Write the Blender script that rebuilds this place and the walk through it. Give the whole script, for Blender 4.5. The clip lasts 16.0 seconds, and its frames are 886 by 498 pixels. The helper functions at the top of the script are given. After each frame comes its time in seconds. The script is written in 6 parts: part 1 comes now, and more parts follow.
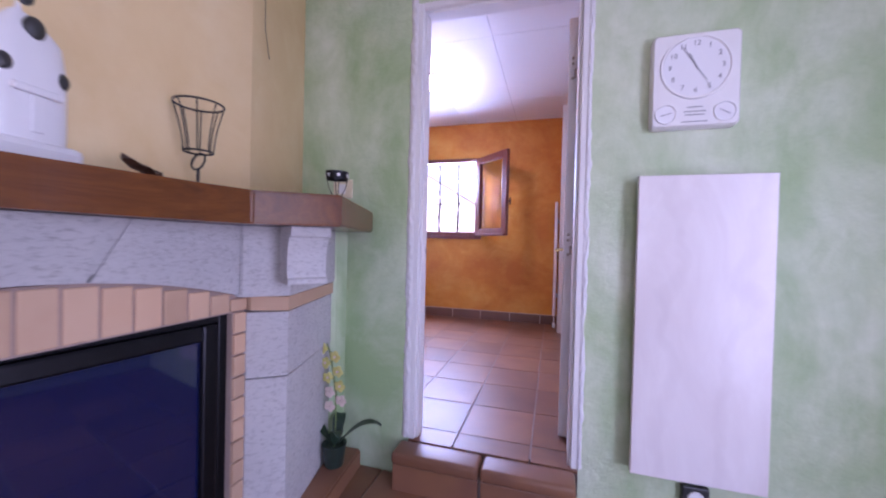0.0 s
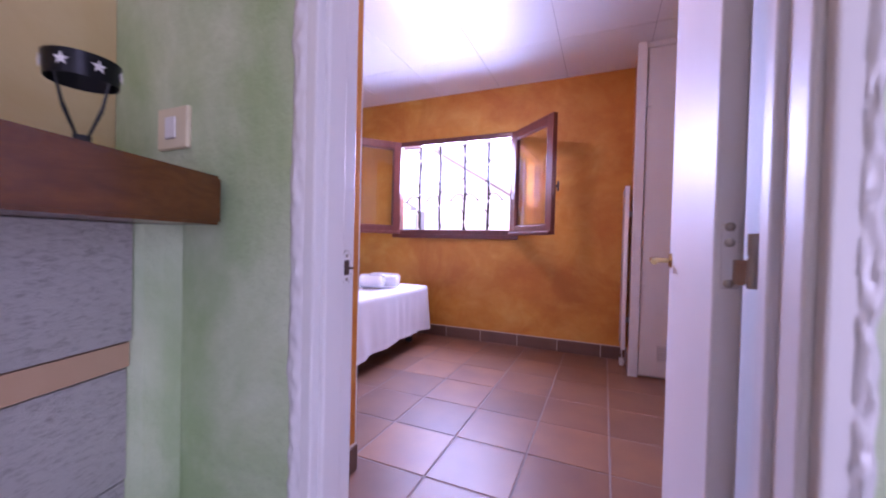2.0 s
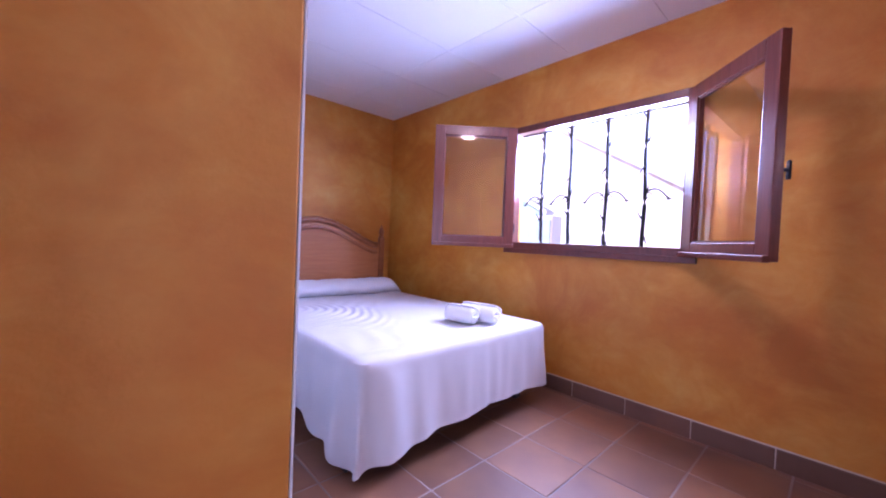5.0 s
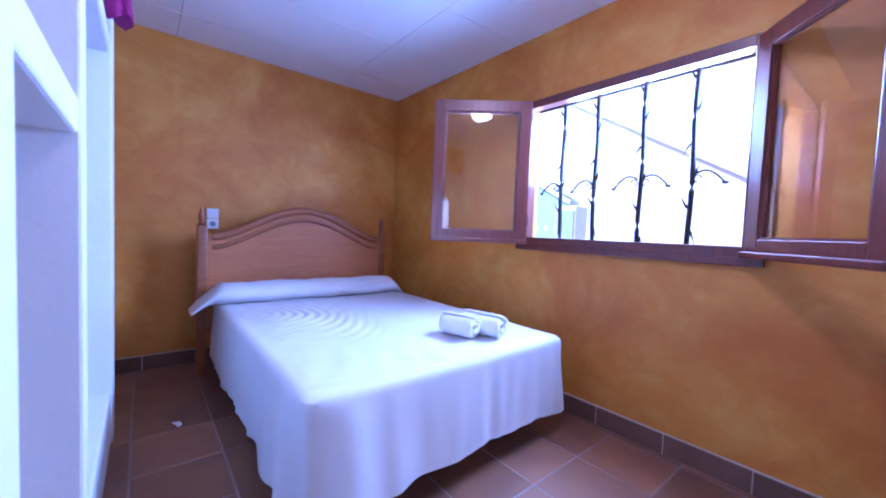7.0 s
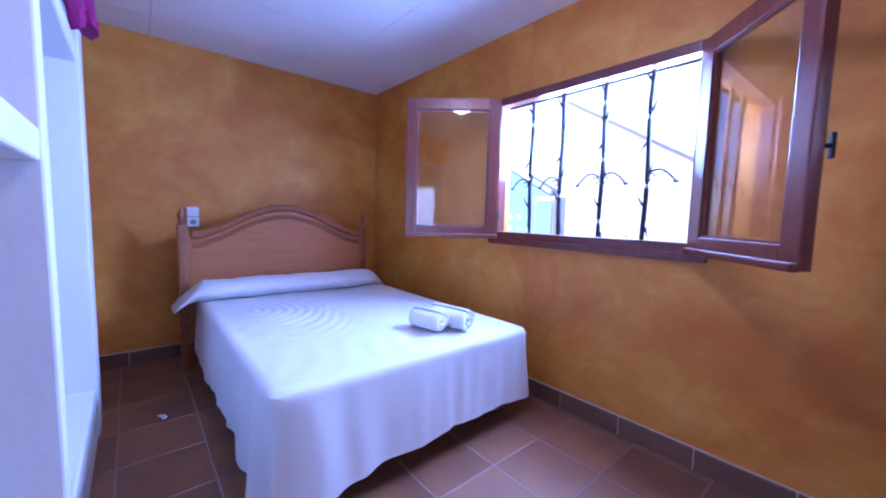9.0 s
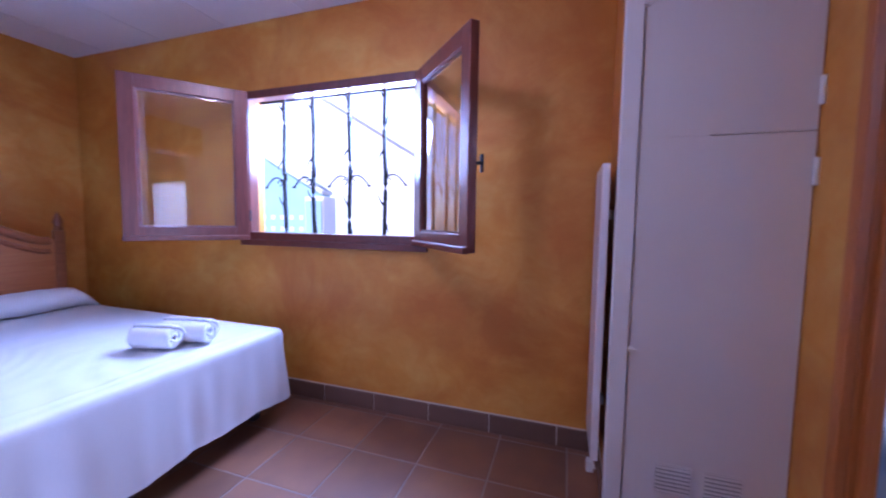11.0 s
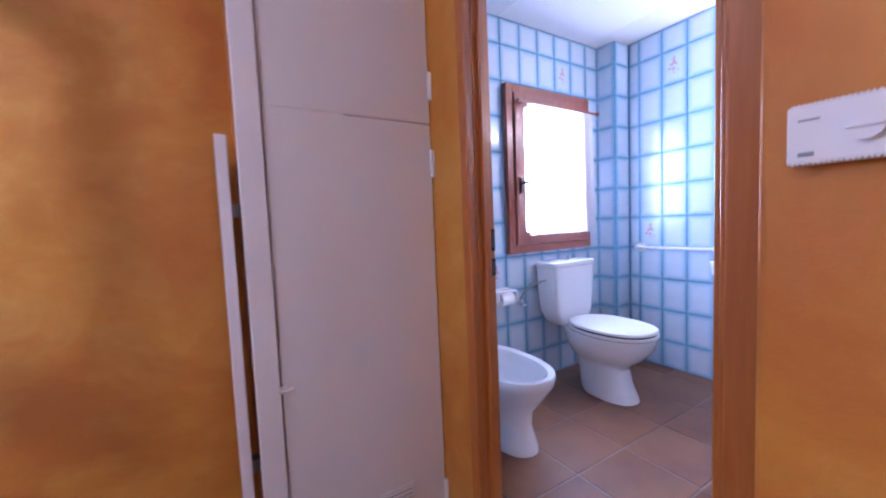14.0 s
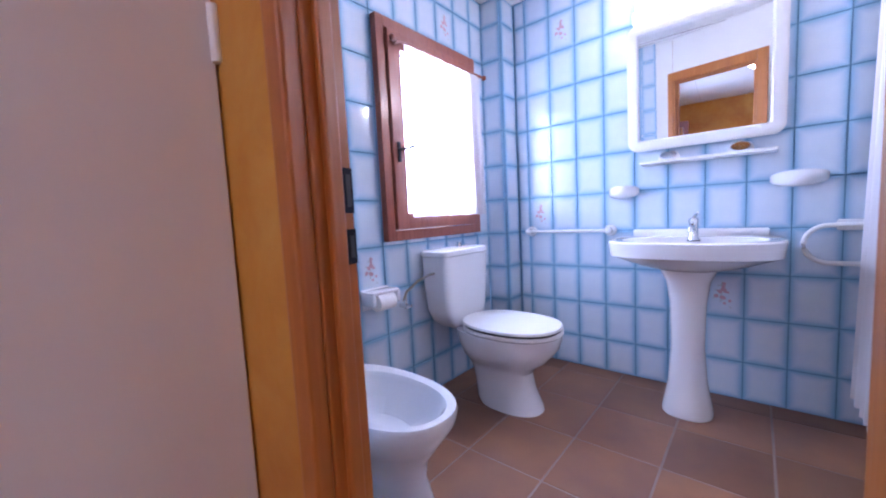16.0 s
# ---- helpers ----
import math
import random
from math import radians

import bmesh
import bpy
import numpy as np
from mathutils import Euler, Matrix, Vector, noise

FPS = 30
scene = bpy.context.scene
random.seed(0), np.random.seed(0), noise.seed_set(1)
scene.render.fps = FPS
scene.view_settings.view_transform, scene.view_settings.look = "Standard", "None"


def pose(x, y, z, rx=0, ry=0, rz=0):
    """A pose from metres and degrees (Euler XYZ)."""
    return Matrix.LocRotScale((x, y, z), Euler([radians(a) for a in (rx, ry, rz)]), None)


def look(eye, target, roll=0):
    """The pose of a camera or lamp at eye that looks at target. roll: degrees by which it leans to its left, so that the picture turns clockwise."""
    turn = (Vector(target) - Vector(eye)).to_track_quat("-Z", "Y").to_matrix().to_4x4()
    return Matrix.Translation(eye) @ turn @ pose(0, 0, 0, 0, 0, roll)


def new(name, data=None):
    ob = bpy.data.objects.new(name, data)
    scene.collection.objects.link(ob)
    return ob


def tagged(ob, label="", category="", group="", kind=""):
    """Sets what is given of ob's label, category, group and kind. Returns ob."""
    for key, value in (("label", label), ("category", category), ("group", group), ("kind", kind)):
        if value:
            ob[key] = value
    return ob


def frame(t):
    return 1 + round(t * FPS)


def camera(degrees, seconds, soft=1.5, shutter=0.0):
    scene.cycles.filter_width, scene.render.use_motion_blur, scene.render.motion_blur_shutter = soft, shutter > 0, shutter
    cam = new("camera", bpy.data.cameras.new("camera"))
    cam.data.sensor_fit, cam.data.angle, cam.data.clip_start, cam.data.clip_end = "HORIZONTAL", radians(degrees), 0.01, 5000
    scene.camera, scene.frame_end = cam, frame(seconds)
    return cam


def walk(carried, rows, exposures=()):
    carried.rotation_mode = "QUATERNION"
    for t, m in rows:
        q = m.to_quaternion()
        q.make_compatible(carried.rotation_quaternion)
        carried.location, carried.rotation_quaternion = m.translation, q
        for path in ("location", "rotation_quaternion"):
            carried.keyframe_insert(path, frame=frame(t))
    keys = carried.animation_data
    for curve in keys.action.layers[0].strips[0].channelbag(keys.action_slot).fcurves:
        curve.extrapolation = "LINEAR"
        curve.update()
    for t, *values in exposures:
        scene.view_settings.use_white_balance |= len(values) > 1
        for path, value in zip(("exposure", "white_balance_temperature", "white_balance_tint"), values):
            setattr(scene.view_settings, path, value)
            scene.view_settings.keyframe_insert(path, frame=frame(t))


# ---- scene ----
# ---- camera ----
cam = camera(100.3, 16.0, 2.0, 0.4)
PATH = [
    (0, (0.286, 0.71, 0.921), (-0.283, 2.627, 0.892), 1.4),
    (0.5, (0.243, 1.025, 0.92), (-0.336, 2.939, 0.892), 1.3),
    (1, (0.229, 1.32, 0.927), (-0.402, 3.218, 0.894), 1.3),
    (1.5, (0.197, 1.591, 0.932), (-0.536, 3.452, 0.9), 1.5),
    (2, (0.165, 1.809, 0.94), (-0.633, 3.643, 0.907), 1.4),
    (2.5, (0.159, 2.016, 0.953), (-0.782, 3.78, 0.914), 1.3),
    (3, (0.137, 2.15, 0.972), (-1.005, 3.791, 0.92), 1.5),
    (3.5, (0.084, 2.296, 0.941), (-1.246, 3.789, 0.893), 2.0),
    (4, (0.042, 2.481, 0.971), (-1.382, 3.885, 0.927), 2.0),
    (4.2, (0.05, 2.57, 0.995), (-1.407, 3.939, 0.965), 2.1),
    (6.3, (-0.186, 3.006, 1.078), (-1.659, 4.356, 0.989), 2.4),
    (6.5, (-0.191, 3.078, 1.069), (-1.7, 4.388, 0.984), 2.3),
    (7, (-0.219, 3.176, 1.086), (-1.767, 4.439, 0.992), 2.3),
    (7.5, (-0.2, 3.253, 1.135), (-1.786, 4.467, 1.022), 2.1),
    (8, (-0.196, 3.243, 1.152), (-1.783, 4.453, 1.02), 2.2),
    (8.2, (-0.187, 3.23, 1.168), (-1.772, 4.442, 1.029), 2.2),
    (10.3, (0.138, 3.255, 1.154), (-0.937, 4.933, 0.988), 1.0),
    (10.5, (0.136, 3.262, 1.141), (-0.804, 5.021, 1.003), 1.3),
    (11, (0.173, 3.279, 1.159), (-0.457, 5.172, 1.012), 0.8),
    (11.5, (0.192, 3.288, 1.164), (-0.159, 5.253, 1.032), 0.2),
    (12, (0.195, 3.327, 1.184), (0.151, 5.322, 1.059), -0.5),
    (12.5, (0.182, 3.396, 1.212), (0.492, 5.368, 1.086), -1.1),
    (13, (0.178, 3.475, 1.224), (0.805, 5.37, 1.094), -1.7),
    (13.5, (0.218, 3.591, 1.209), (1.09, 5.386, 1.075), -2.2),
    (14, (0.293, 3.71, 1.132), (1.325, 5.418, 0.998), -2.4),
    (14.5, (0.408, 3.834, 1.059), (1.583, 5.447, 0.921), -2.5),
    (15, (0.502, 3.964, 1.014), (1.817, 5.464, 0.859), -2.6),
    (15.5, (0.605, 4.078, 1.023), (2.043, 5.458, 0.858), -2.8),
    (16, (0.69, 4.152, 1.027), (2.208, 5.443, 0.854), -2.9),
]
walk(cam, [(t, look(eye, target, roll)) for t, eye, target, roll in PATH], [(0, 1.5, 5750, 49), (1.5, 1.35, 5850, 56), (2.5, 1.3, 6000, 60), (4, 1.35, 6000, 58), (7, 1.32, 4400, 38), (11, 1.05, 4750, 40), (12, 1.3, 5100, 35), (13, 1.48, 5250, 32), (14.5, 1.6, 5600, 31), (16, 1.5, 5850, 32)])

# ---- world, sun, large lights ----
world = bpy.data.worlds.new("sky")
scene.world = world
world.use_nodes = True
wn = world.node_tree
sky = wn.nodes.new("ShaderNodeTexSky")
sky.sky_type, sky.sun_disc = "NISHITA", False
sky.sun_elevation, sky.sun_rotation = radians(52), radians(200)
wn.nodes["Background"].inputs[1].default_value = 0.15
wn.links.new(sky.outputs[0], wn.nodes["Background"].inputs[0])

sun = new("sun", bpy.data.lights.new("sun", "SUN"))
sun.data.energy, sun.data.angle, sun.data.color = 4.4, radians(0.6), (1.0, 0.98, 0.95)
sun.matrix_world = look((-2.0, 2.0, 10.0), (1.0, 7.0, 2.0))


def area_lamp(name, eye, target, w, h, power, color):
    ob = new(name, bpy.data.lights.new(name, "AREA"))
    ob.data.shape, ob.data.size, ob.data.size_y = "RECTANGLE", w, h
    ob.data.energy, ob.data.color = power, color
    ob.matrix_world = look(eye, target)
    return ob


# daylight through three window openings, then an added fill lamp in the south
area_lamp("bedroom_window_daylight", (-1.25, 5.525, 1.76), (-1.90, 3.1, 1.33), 1.16, 0.46, 50, (0.53, 0.715, 1.0))
area_lamp("bathroom_window_daylight", (2.33, 5.66, 1.46), (2.33, 3.0, 1.2), 0.6, 0.85, 15.5, (0.62, 0.77, 1.0))
area_lamp("living_window_daylight", (1.72, 0.68, 0.83), (-0.6, 1.4, 0.80), 0.80, 1.9, 11.5, (0.74, 0.84, 1.0))
# made-up fill: brightens the green wall from an unseen side
area_lamp("living_south_fill", (1.0, -2.94, 1.15), (0.2, 2.3, 0.9), 1.7, 1.5, 4.5, (0.74, 0.84, 1.0))

# ---- materials ----


def shader(name):
    m = bpy.data.materials.new(name)
    m.use_nodes = True
    return m, m.node_tree, m.node_tree.nodes["Principled BSDF"]


def node(nt, kind, **kw):
    n = nt.nodes.new(kind)
    for k, v in kw.items():
        n.inputs[k].default_value = v
    return n


def mixed(nt, fac, a, b):
    """A colour mix of a and b, each a colour or a socket."""
    m = nt.nodes.new("ShaderNodeMix")
    m.data_type = "RGBA"
    for sock, v in ((m.inputs[0], fac), (m.inputs[6], a), (m.inputs[7], b)):
        if isinstance(v, (int, float)):
            sock.default_value = v
        elif isinstance(v, tuple):
            sock.default_value = (*v, 1)
        else:
            nt.links.new(v, sock)
    return m.outputs[2]


def ramped(nt, sock, lo, hi):
    r = nt.nodes.new("ShaderNodeMapRange")
    r.inputs[1].default_value, r.inputs[2].default_value = lo, hi
    nt.links.new(sock, r.inputs[0])
    return r.outputs[0]


def noise_at(nt, scale, detail=4, rough=0.55, stretch=(1, 1, 1), distort=0.0, space="Object"):
    tc = nt.nodes.new("ShaderNodeTexCoord")
    mp = nt.nodes.new("ShaderNodeMapping")
    mp.inputs["Scale"].default_value = stretch
    nt.links.new(tc.outputs[space], mp.inputs[0])
    n = node(nt, "ShaderNodeTexNoise", Scale=scale, Detail=detail, Roughness=rough, Distortion=distort)
    nt.links.new(mp.outputs[0], n.inputs["Vector"])
    return n.outputs[0]


def bumped(nt, bsdf, sock, strength, dist):
    b = node(nt, "ShaderNodeBump", Strength=strength, Distance=dist)
    nt.links.new(sock, b.inputs["Height"])
    nt.links.new(b.outputs[0], bsdf.inputs["Normal"])


def plaster(name, dark, mid, light, rough=0.6, scale=1.6, bump=0.35, stretch=(1, 1, 1)):
    """Colour-washed plaster: sponge marks at two scales and fine trowel relief."""
    m, nt, p = shader(name)
    big = ramped(nt, noise_at(nt, scale, 7, 0.60, stretch, 0.5), 0.35, 0.65)
    small = ramped(nt, noise_at(nt, scale * 3.2, 6, 0.62, stretch, 0.8), 0.38, 0.78)
    c = mixed(nt, big, dark, mid)
    k = nt.nodes.new("ShaderNodeMath")
    k.operation = "MULTIPLY"
    nt.links.new(big, k.inputs[0])
    nt.links.new(small, k.inputs[1])
    c = mixed(nt, k.outputs[0], c, light)
    nt.links.new(c, p.inputs["Base Color"])
    p.inputs["Roughness"].default_value = rough
    bumped(nt, p, noise_at(nt, 38, 6, 0.65), bump, 0.004)
    return m


def paint(name, color, rough=0.4, vary=0.06, bump=0.12, bscale=30, coat=0.0):
    m, nt, p = shader(name)
    n = ramped(nt, noise_at(nt, 3.0, 5, 0.6), 0.3, 0.7)
    nt.links.new(mixed(nt, n, tuple(c * (1 - vary) for c in color), color), p.inputs["Base Color"])
    r = nt.nodes.new("ShaderNodeMapRange")
    nt.links.new(noise_at(nt, 12, 4), r.inputs[0])
    r.inputs[3].default_value, r.inputs[4].default_value = rough * 0.8, min(1, rough * 1.2)
    nt.links.new(r.outputs[0], p.inputs["Roughness"])
    p.inputs["Coat Weight"].default_value = coat
    bumped(nt, p, noise_at(nt, bscale, 5), bump, 0.003)
    return m


def timber(name, dark, light, rough=0.35, stretch=(8, 8, 0.6), scale=4.0, coat=0.3):
    m, nt, p = shader(name)
    g = ramped(nt, noise_at(nt, scale, 8, 0.65, stretch, 1.6), 0.3, 0.7)
    f = ramped(nt, noise_at(nt, scale * 7, 3, 0.5, stretch), 0.3, 0.75)
    c = mixed(nt, g, dark, light)
    c2 = mixed(nt, f, tuple(v * 0.78 for v in dark), c)
    nt.links.new(mixed(nt, 0.72, c2, c), p.inputs["Base Color"])
    p.inputs["Roughness"].default_value = rough
    p.inputs["Coat Weight"].default_value = coat
    p.inputs["Coat Roughness"].default_value = 0.2
    bumped(nt, p, f, 0.12, 0.002)
    return m


def metal(name, color, rough=0.3, metallic=1.0):
    m, nt, p = shader(name)
    p.inputs["Metallic"].default_value = metallic
    n = ramped(nt, noise_at(nt, 25, 4), 0.3, 0.7)
    nt.links.new(mixed(nt, n, tuple(c * 0.8 for c in color), color), p.inputs["Base Color"])
    p.inputs["Roughness"].default_value = rough
    return m


def fired_tile(name, dark, mid, light, rough=0.35, spread=0.5):
    """Fired clay tile: each piece its own shade, with clouded patches."""
    m, nt, p = shader(name)
    info = nt.nodes.new("ShaderNodeObjectInfo")
    tc = nt.nodes.new("ShaderNodeTexCoord")
    big = nt.nodes.new("ShaderNodeMath")
    big.operation = "MULTIPLY"
    big.inputs[1].default_value = 37.0
    nt.links.new(info.outputs["Random"], big.inputs[0])
    n1 = node(nt, "ShaderNodeTexNoise", Scale=4.5, Detail=2, Roughness=0.45)
    n2 = node(nt, "ShaderNodeTexNoise", Scale=30.0, Detail=3, Roughness=0.6)
    for n in (n1, n2):
        n.noise_dimensions = "4D"
        nt.links.new(tc.outputs["Object"], n.inputs["Vector"])
        nt.links.new(big.outputs[0], n.inputs["W"])
    tone = ramped(nt, n1.outputs[0], 0.2, 0.8)
    lo, hi = 1 - spread / 2, 1 + spread / 2
    pale = mixed(nt, tone, tuple(q * hi for q in dark), tuple(q * hi for q in light))
    deep = mixed(nt, tone, tuple(q * lo for q in dark), tuple(q * lo for q in light))
    c = mixed(nt, info.outputs["Random"], deep, pale)
    fleck = nt.nodes.new("ShaderNodeMath")
    fleck.operation = "MULTIPLY"
    fleck.inputs[1].default_value = 0.5
    nt.links.new(n2.outputs[0], fleck.inputs[0])
    nt.links.new(mixed(nt, fleck.outputs[0], c, mid), p.inputs["Base Color"])
    p.inputs["Roughness"].default_value = rough
    return m


def edged_tile(name, centre, edge, w, h, rough=0.12):
    """Glazed wall tile: pale middle, blue towards the rim, on a piece w wide (local x) and h high (local z)."""
    m, nt, p = shader(name)
    tc = nt.nodes.new("ShaderNodeTexCoord")
    sep = nt.nodes.new("ShaderNodeSeparateXYZ")
    nt.links.new(tc.outputs["Object"], sep.inputs[0])
    near = []
    for sock, half in ((sep.outputs[0], w / 2), (sep.outputs[2], h / 2)):
        a = nt.nodes.new("ShaderNodeMath")
        a.operation = "ABSOLUTE"
        nt.links.new(sock, a.inputs[0])
        r = nt.nodes.new("ShaderNodeMapRange")
        r.interpolation_type = "SMOOTHSTEP"
        r.inputs[1].default_value, r.inputs[2].default_value = half - 0.058, half + 0.012
        nt.links.new(a.outputs[0], r.inputs[0])
        near.append(r.outputs[0])
    mx = nt.nodes.new("ShaderNodeMath")
    mx.operation = "MAXIMUM"
    nt.links.new(near[0], mx.inputs[0])
    nt.links.new(near[1], mx.inputs[1])
    n = ramped(nt, noise_at(nt, 11, 5, 0.6), 0.25, 0.75)
    k = nt.nodes.new("ShaderNodeMath")
    k.operation = "MULTIPLY_ADD"
    k.inputs[1].default_value = 0.16
    sq = nt.nodes.new("ShaderNodeMath")
    sq.operation = "POWER"
    sq.inputs[1].default_value = 1.7
    nt.links.new(mx.outputs[0], sq.inputs[0])
    nt.links.new(n, k.inputs[0])
    nt.links.new(sq.outputs[0], k.inputs[2])
    k.use_clamp = True
    nt.links.new(mixed(nt, k.outputs[0], centre, edge), p.inputs["Base Color"])
    p.inputs["Roughness"].default_value = rough
    p.inputs["Coat Weight"].default_value = 0.4
    return m


ORANGE = plaster("orange wash plaster", (0.50, 0.162, 0.013), (0.64, 0.272, 0.024), (0.71, 0.40, 0.080), 0.55, 1.4, 0.35, (1, 1, 1.2))
GREEN = plaster("green wash plaster", (0.32, 0.46, 0.23), (0.55, 0.65, 0.44), (0.72, 0.77, 0.63), 0.42, 1.9, 1.0, (1, 1, 0.7))
YELLOW = plaster("ochre wash plaster", (0.62, 0.44, 0.21), (0.70, 0.53, 0.28), (0.74, 0.60, 0.36), 0.6, 1.4)
WHITE_PLASTER = paint("white plaster", (0.78, 0.78, 0.77), 0.55, 0.05, 0.5, 24)
CEILING = paint("white ceiling board", (0.80, 0.80, 0.80), 0.5, 0.03, 0.15, 60)
JOINT = paint("ceiling joint grey", (0.45, 0.44, 0.45), 0.7)
WHITE_PAINT = paint("white gloss door paint", (0.76, 0.75, 0.75), 0.45, 0.05, 0.06, 9, 0.0)
EDGE_PAINT = paint("glossy white paint on rough plaster", (0.74, 0.73, 0.74), 0.25, 0.10, 0.3, 26, 0.3)
GREY_PAINT = paint("pale closet door paint", (0.73, 0.72, 0.72), 0.4, 0.04, 0.2, 20)
CLAY = fired_tile("terracotta floor tile", (0.150, 0.068, 0.048), (0.21, 0.098, 0.058), (0.30, 0.138, 0.058), 0.42, 0.52)
CLAY_BASE = fired_tile("terracotta skirting tile", (0.12, 0.06, 0.042), (0.16, 0.09, 0.06), (0.19, 0.10, 0.066), 0.4, 0.5)
GROUT = paint("grey brown grout", (0.33, 0.26, 0.235), 0.85, 0.35, 0.4, 25)
WALL_GROUT = paint("blue wall grout", (0.11, 0.25, 0.41), 0.7)
WINDOW_WOOD = timber("dark red window wood", (0.10, 0.022, 0.014), (0.20, 0.05, 0.03), 0.3)
PINE = timber("varnished pine", (0.39, 0.115, 0.016), (0.53, 0.185, 0.030), 0.42, (5, 5, 0.4), 3.0, 0.1)
BATH_WOOD = timber("brown bathroom window wood", (0.23, 0.056, 0.028), (0.35, 0.10, 0.050), 0.4)
HEAD_WOOD = timber("honey coloured headboard wood", (0.37, 0.120, 0.030), (0.47, 0.18, 0.055), 0.4, (6, 0.5, 6), 3.0)
MANTEL_WOOD = timber("polished mahogany mantel", (0.10, 0.028, 0.006), (0.20, 0.062, 0.012), 0.26, (6, 0.6, 6), 3.0, 0.15)
MANTEL_WOOD.node_tree.nodes["Principled BSDF"].inputs["Specular IOR Level"].default_value = 0.45
LEAF_BROWN = timber("dark carved wood", (0.03, 0.014, 0.008), (0.06, 0.024, 0.012), 0.5)
# darker tone for the headboard's mouldings and posts
MOULD_WOOD = timber("headboard moulding, darker tone", (0.23, 0.068, 0.017), (0.33, 0.11, 0.03), 0.38, (6, 0.5, 6), 3.0)
IRON = metal("black wrought iron", (0.03, 0.032, 0.036), 0.55, 0.6)
BLACK_METAL = metal("black stove metal", (0.02, 0.02, 0.024), 0.35, 0.8)
CHROME = metal("chrome", (0.80, 0.81, 0.83), 0.12)
BRASS = metal("brass", (0.75, 0.58, 0.28), 0.22)
STEEL = metal("dull steel", (0.46, 0.43, 0.38), 0.4)
PORCELAIN = paint("white porcelain", (0.80, 0.81, 0.83), 0.1, 0.01, 0.0, 20, 0.5)
PLASTIC = paint("white plastic", (0.78, 0.78, 0.77), 0.3, 0.02, 0.0)
CREAM = paint("cream plastic", (0.74, 0.66, 0.46), 0.35, 0.02, 0.0)
DARK = paint("dark plastic", (0.03, 0.03, 0.03), 0.4)
GREY_TEXT = paint("grey print", (0.25, 0.26, 0.28), 0.6)
SHEET = paint("white bed linen", (0.67, 0.66, 0.67), 0.8, 0.03, 0.25, 220)
TOWEL = paint("white terry towel", (0.82, 0.81, 0.80), 0.95, 0.05, 0.9, 260)
PURPLE = paint("magenta cloth", (0.35, 0.012, 0.16), 0.85, 0.3, 0.5, 40)


def hewn_stone():
    """Bush-hammered white stone: fine grey pits drawn out sideways, rough relief."""
    m, nt, p = shader("white bush-hammered stone")
    pits = ramped(nt, noise_at(nt, 46, 7, 0.72, (1, 1, 2.6), 0.4), 0.30, 0.50)
    cloud = ramped(nt, noise_at(nt, 3.0, 4, 0.6), 0.3, 0.7)
    pale = mixed(nt, cloud, (0.62, 0.60, 0.60), (0.72, 0.70, 0.69))
    nt.links.new(mixed(nt, pits, (0.42, 0.40, 0.40), pale), p.inputs["Base Color"])
    p.inputs["Roughness"].default_value = 0.85
    bumped(nt, p, noise_at(nt, 60, 8, 0.75, (1, 1, 2.2), 0.3), 1.0, 0.010)
    return m


STONE = hewn_stone()
BRICK = fired_tile("pale fire brick", (0.50, 0.30, 0.18), (0.58, 0.40, 0.27), (0.62, 0.42, 0.28), 0.7, 0.35)
MORTAR = paint("brown mortar", (0.38, 0.28, 0.24), 0.9, 0.2, 0.6, 50)
CERAMIC = paint("white glazed ceramic", (0.74, 0.73, 0.74), 0.35, 0.06, 0.2, 30)
POT = paint("dark green pot", (0.022, 0.04, 0.03), 0.35)
LEAF = paint("dark green orchid leaf", (0.03, 0.06, 0.035), 0.35, 0.3, 0.2, 20)
PETAL = paint("pale yellow petal", (0.62, 0.58, 0.18), 0.6, 0.2)
PETAL_PINK = paint("pale pink petal", (0.70, 0.56, 0.48), 0.6, 0.1)
STEM = paint("green stem", (0.16, 0.24, 0.07), 0.5)
RENDER_WALL = paint("white outdoor render", (0.74, 0.76, 0.80), 0.9, 0.08, 0.5, 12)
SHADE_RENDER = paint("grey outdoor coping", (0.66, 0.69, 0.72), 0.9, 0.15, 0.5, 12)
# blue-grey base holds the shade that the sun here doesn't leave
BLUE_BLOCK = paint("blockwork with blue shade in its colour", (0.30, 0.46, 0.55), 0.85, 0.12, 0.5, 14)
ROOF_CLAY = paint("faded roof clay", (0.42, 0.27, 0.2), 0.9, 0.2, 0.5, 10)
SOIL = paint("pale terrace ground", (0.48, 0.44, 0.38), 0.95, 0.2, 0.5, 8)
PLAIN_WALL = paint("plain living room wall", (0.62, 0.68, 0.56), 0.7, 0.08, 0.4, 20)


def marble():
    m, nt, p = shader("pale veined marble")
    w = node(nt, "ShaderNodeTexWave", Scale=1.1, Distortion=9.0, Detail=4.0)
    w.inputs["Detail Scale"].default_value = 1.4
    tc = nt.nodes.new("ShaderNodeTexCoord")
    nt.links.new(tc.outputs["Object"], w.inputs["Vector"])
    v = ramped(nt, w.outputs["Fac"], 0.86, 1.0)
    cl = ramped(nt, noise_at(nt, 3.5, 6, 0.6, (1, 1, 0.5), 1.0), 0.35, 0.7)
    c = mixed(nt, cl, (0.70, 0.64, 0.64), (0.80, 0.76, 0.76))
    k = nt.nodes.new("ShaderNodeMath")
    k.operation = "MULTIPLY"
    k.inputs[1].default_value = 0.12
    nt.links.new(v, k.inputs[0])
    nt.links.new(mixed(nt, k.outputs[0], c, (0.46, 0.38, 0.40)), p.inputs["Base Color"])
    p.inputs["Roughness"].default_value = 0.25
    return m


MARBLE = marble()


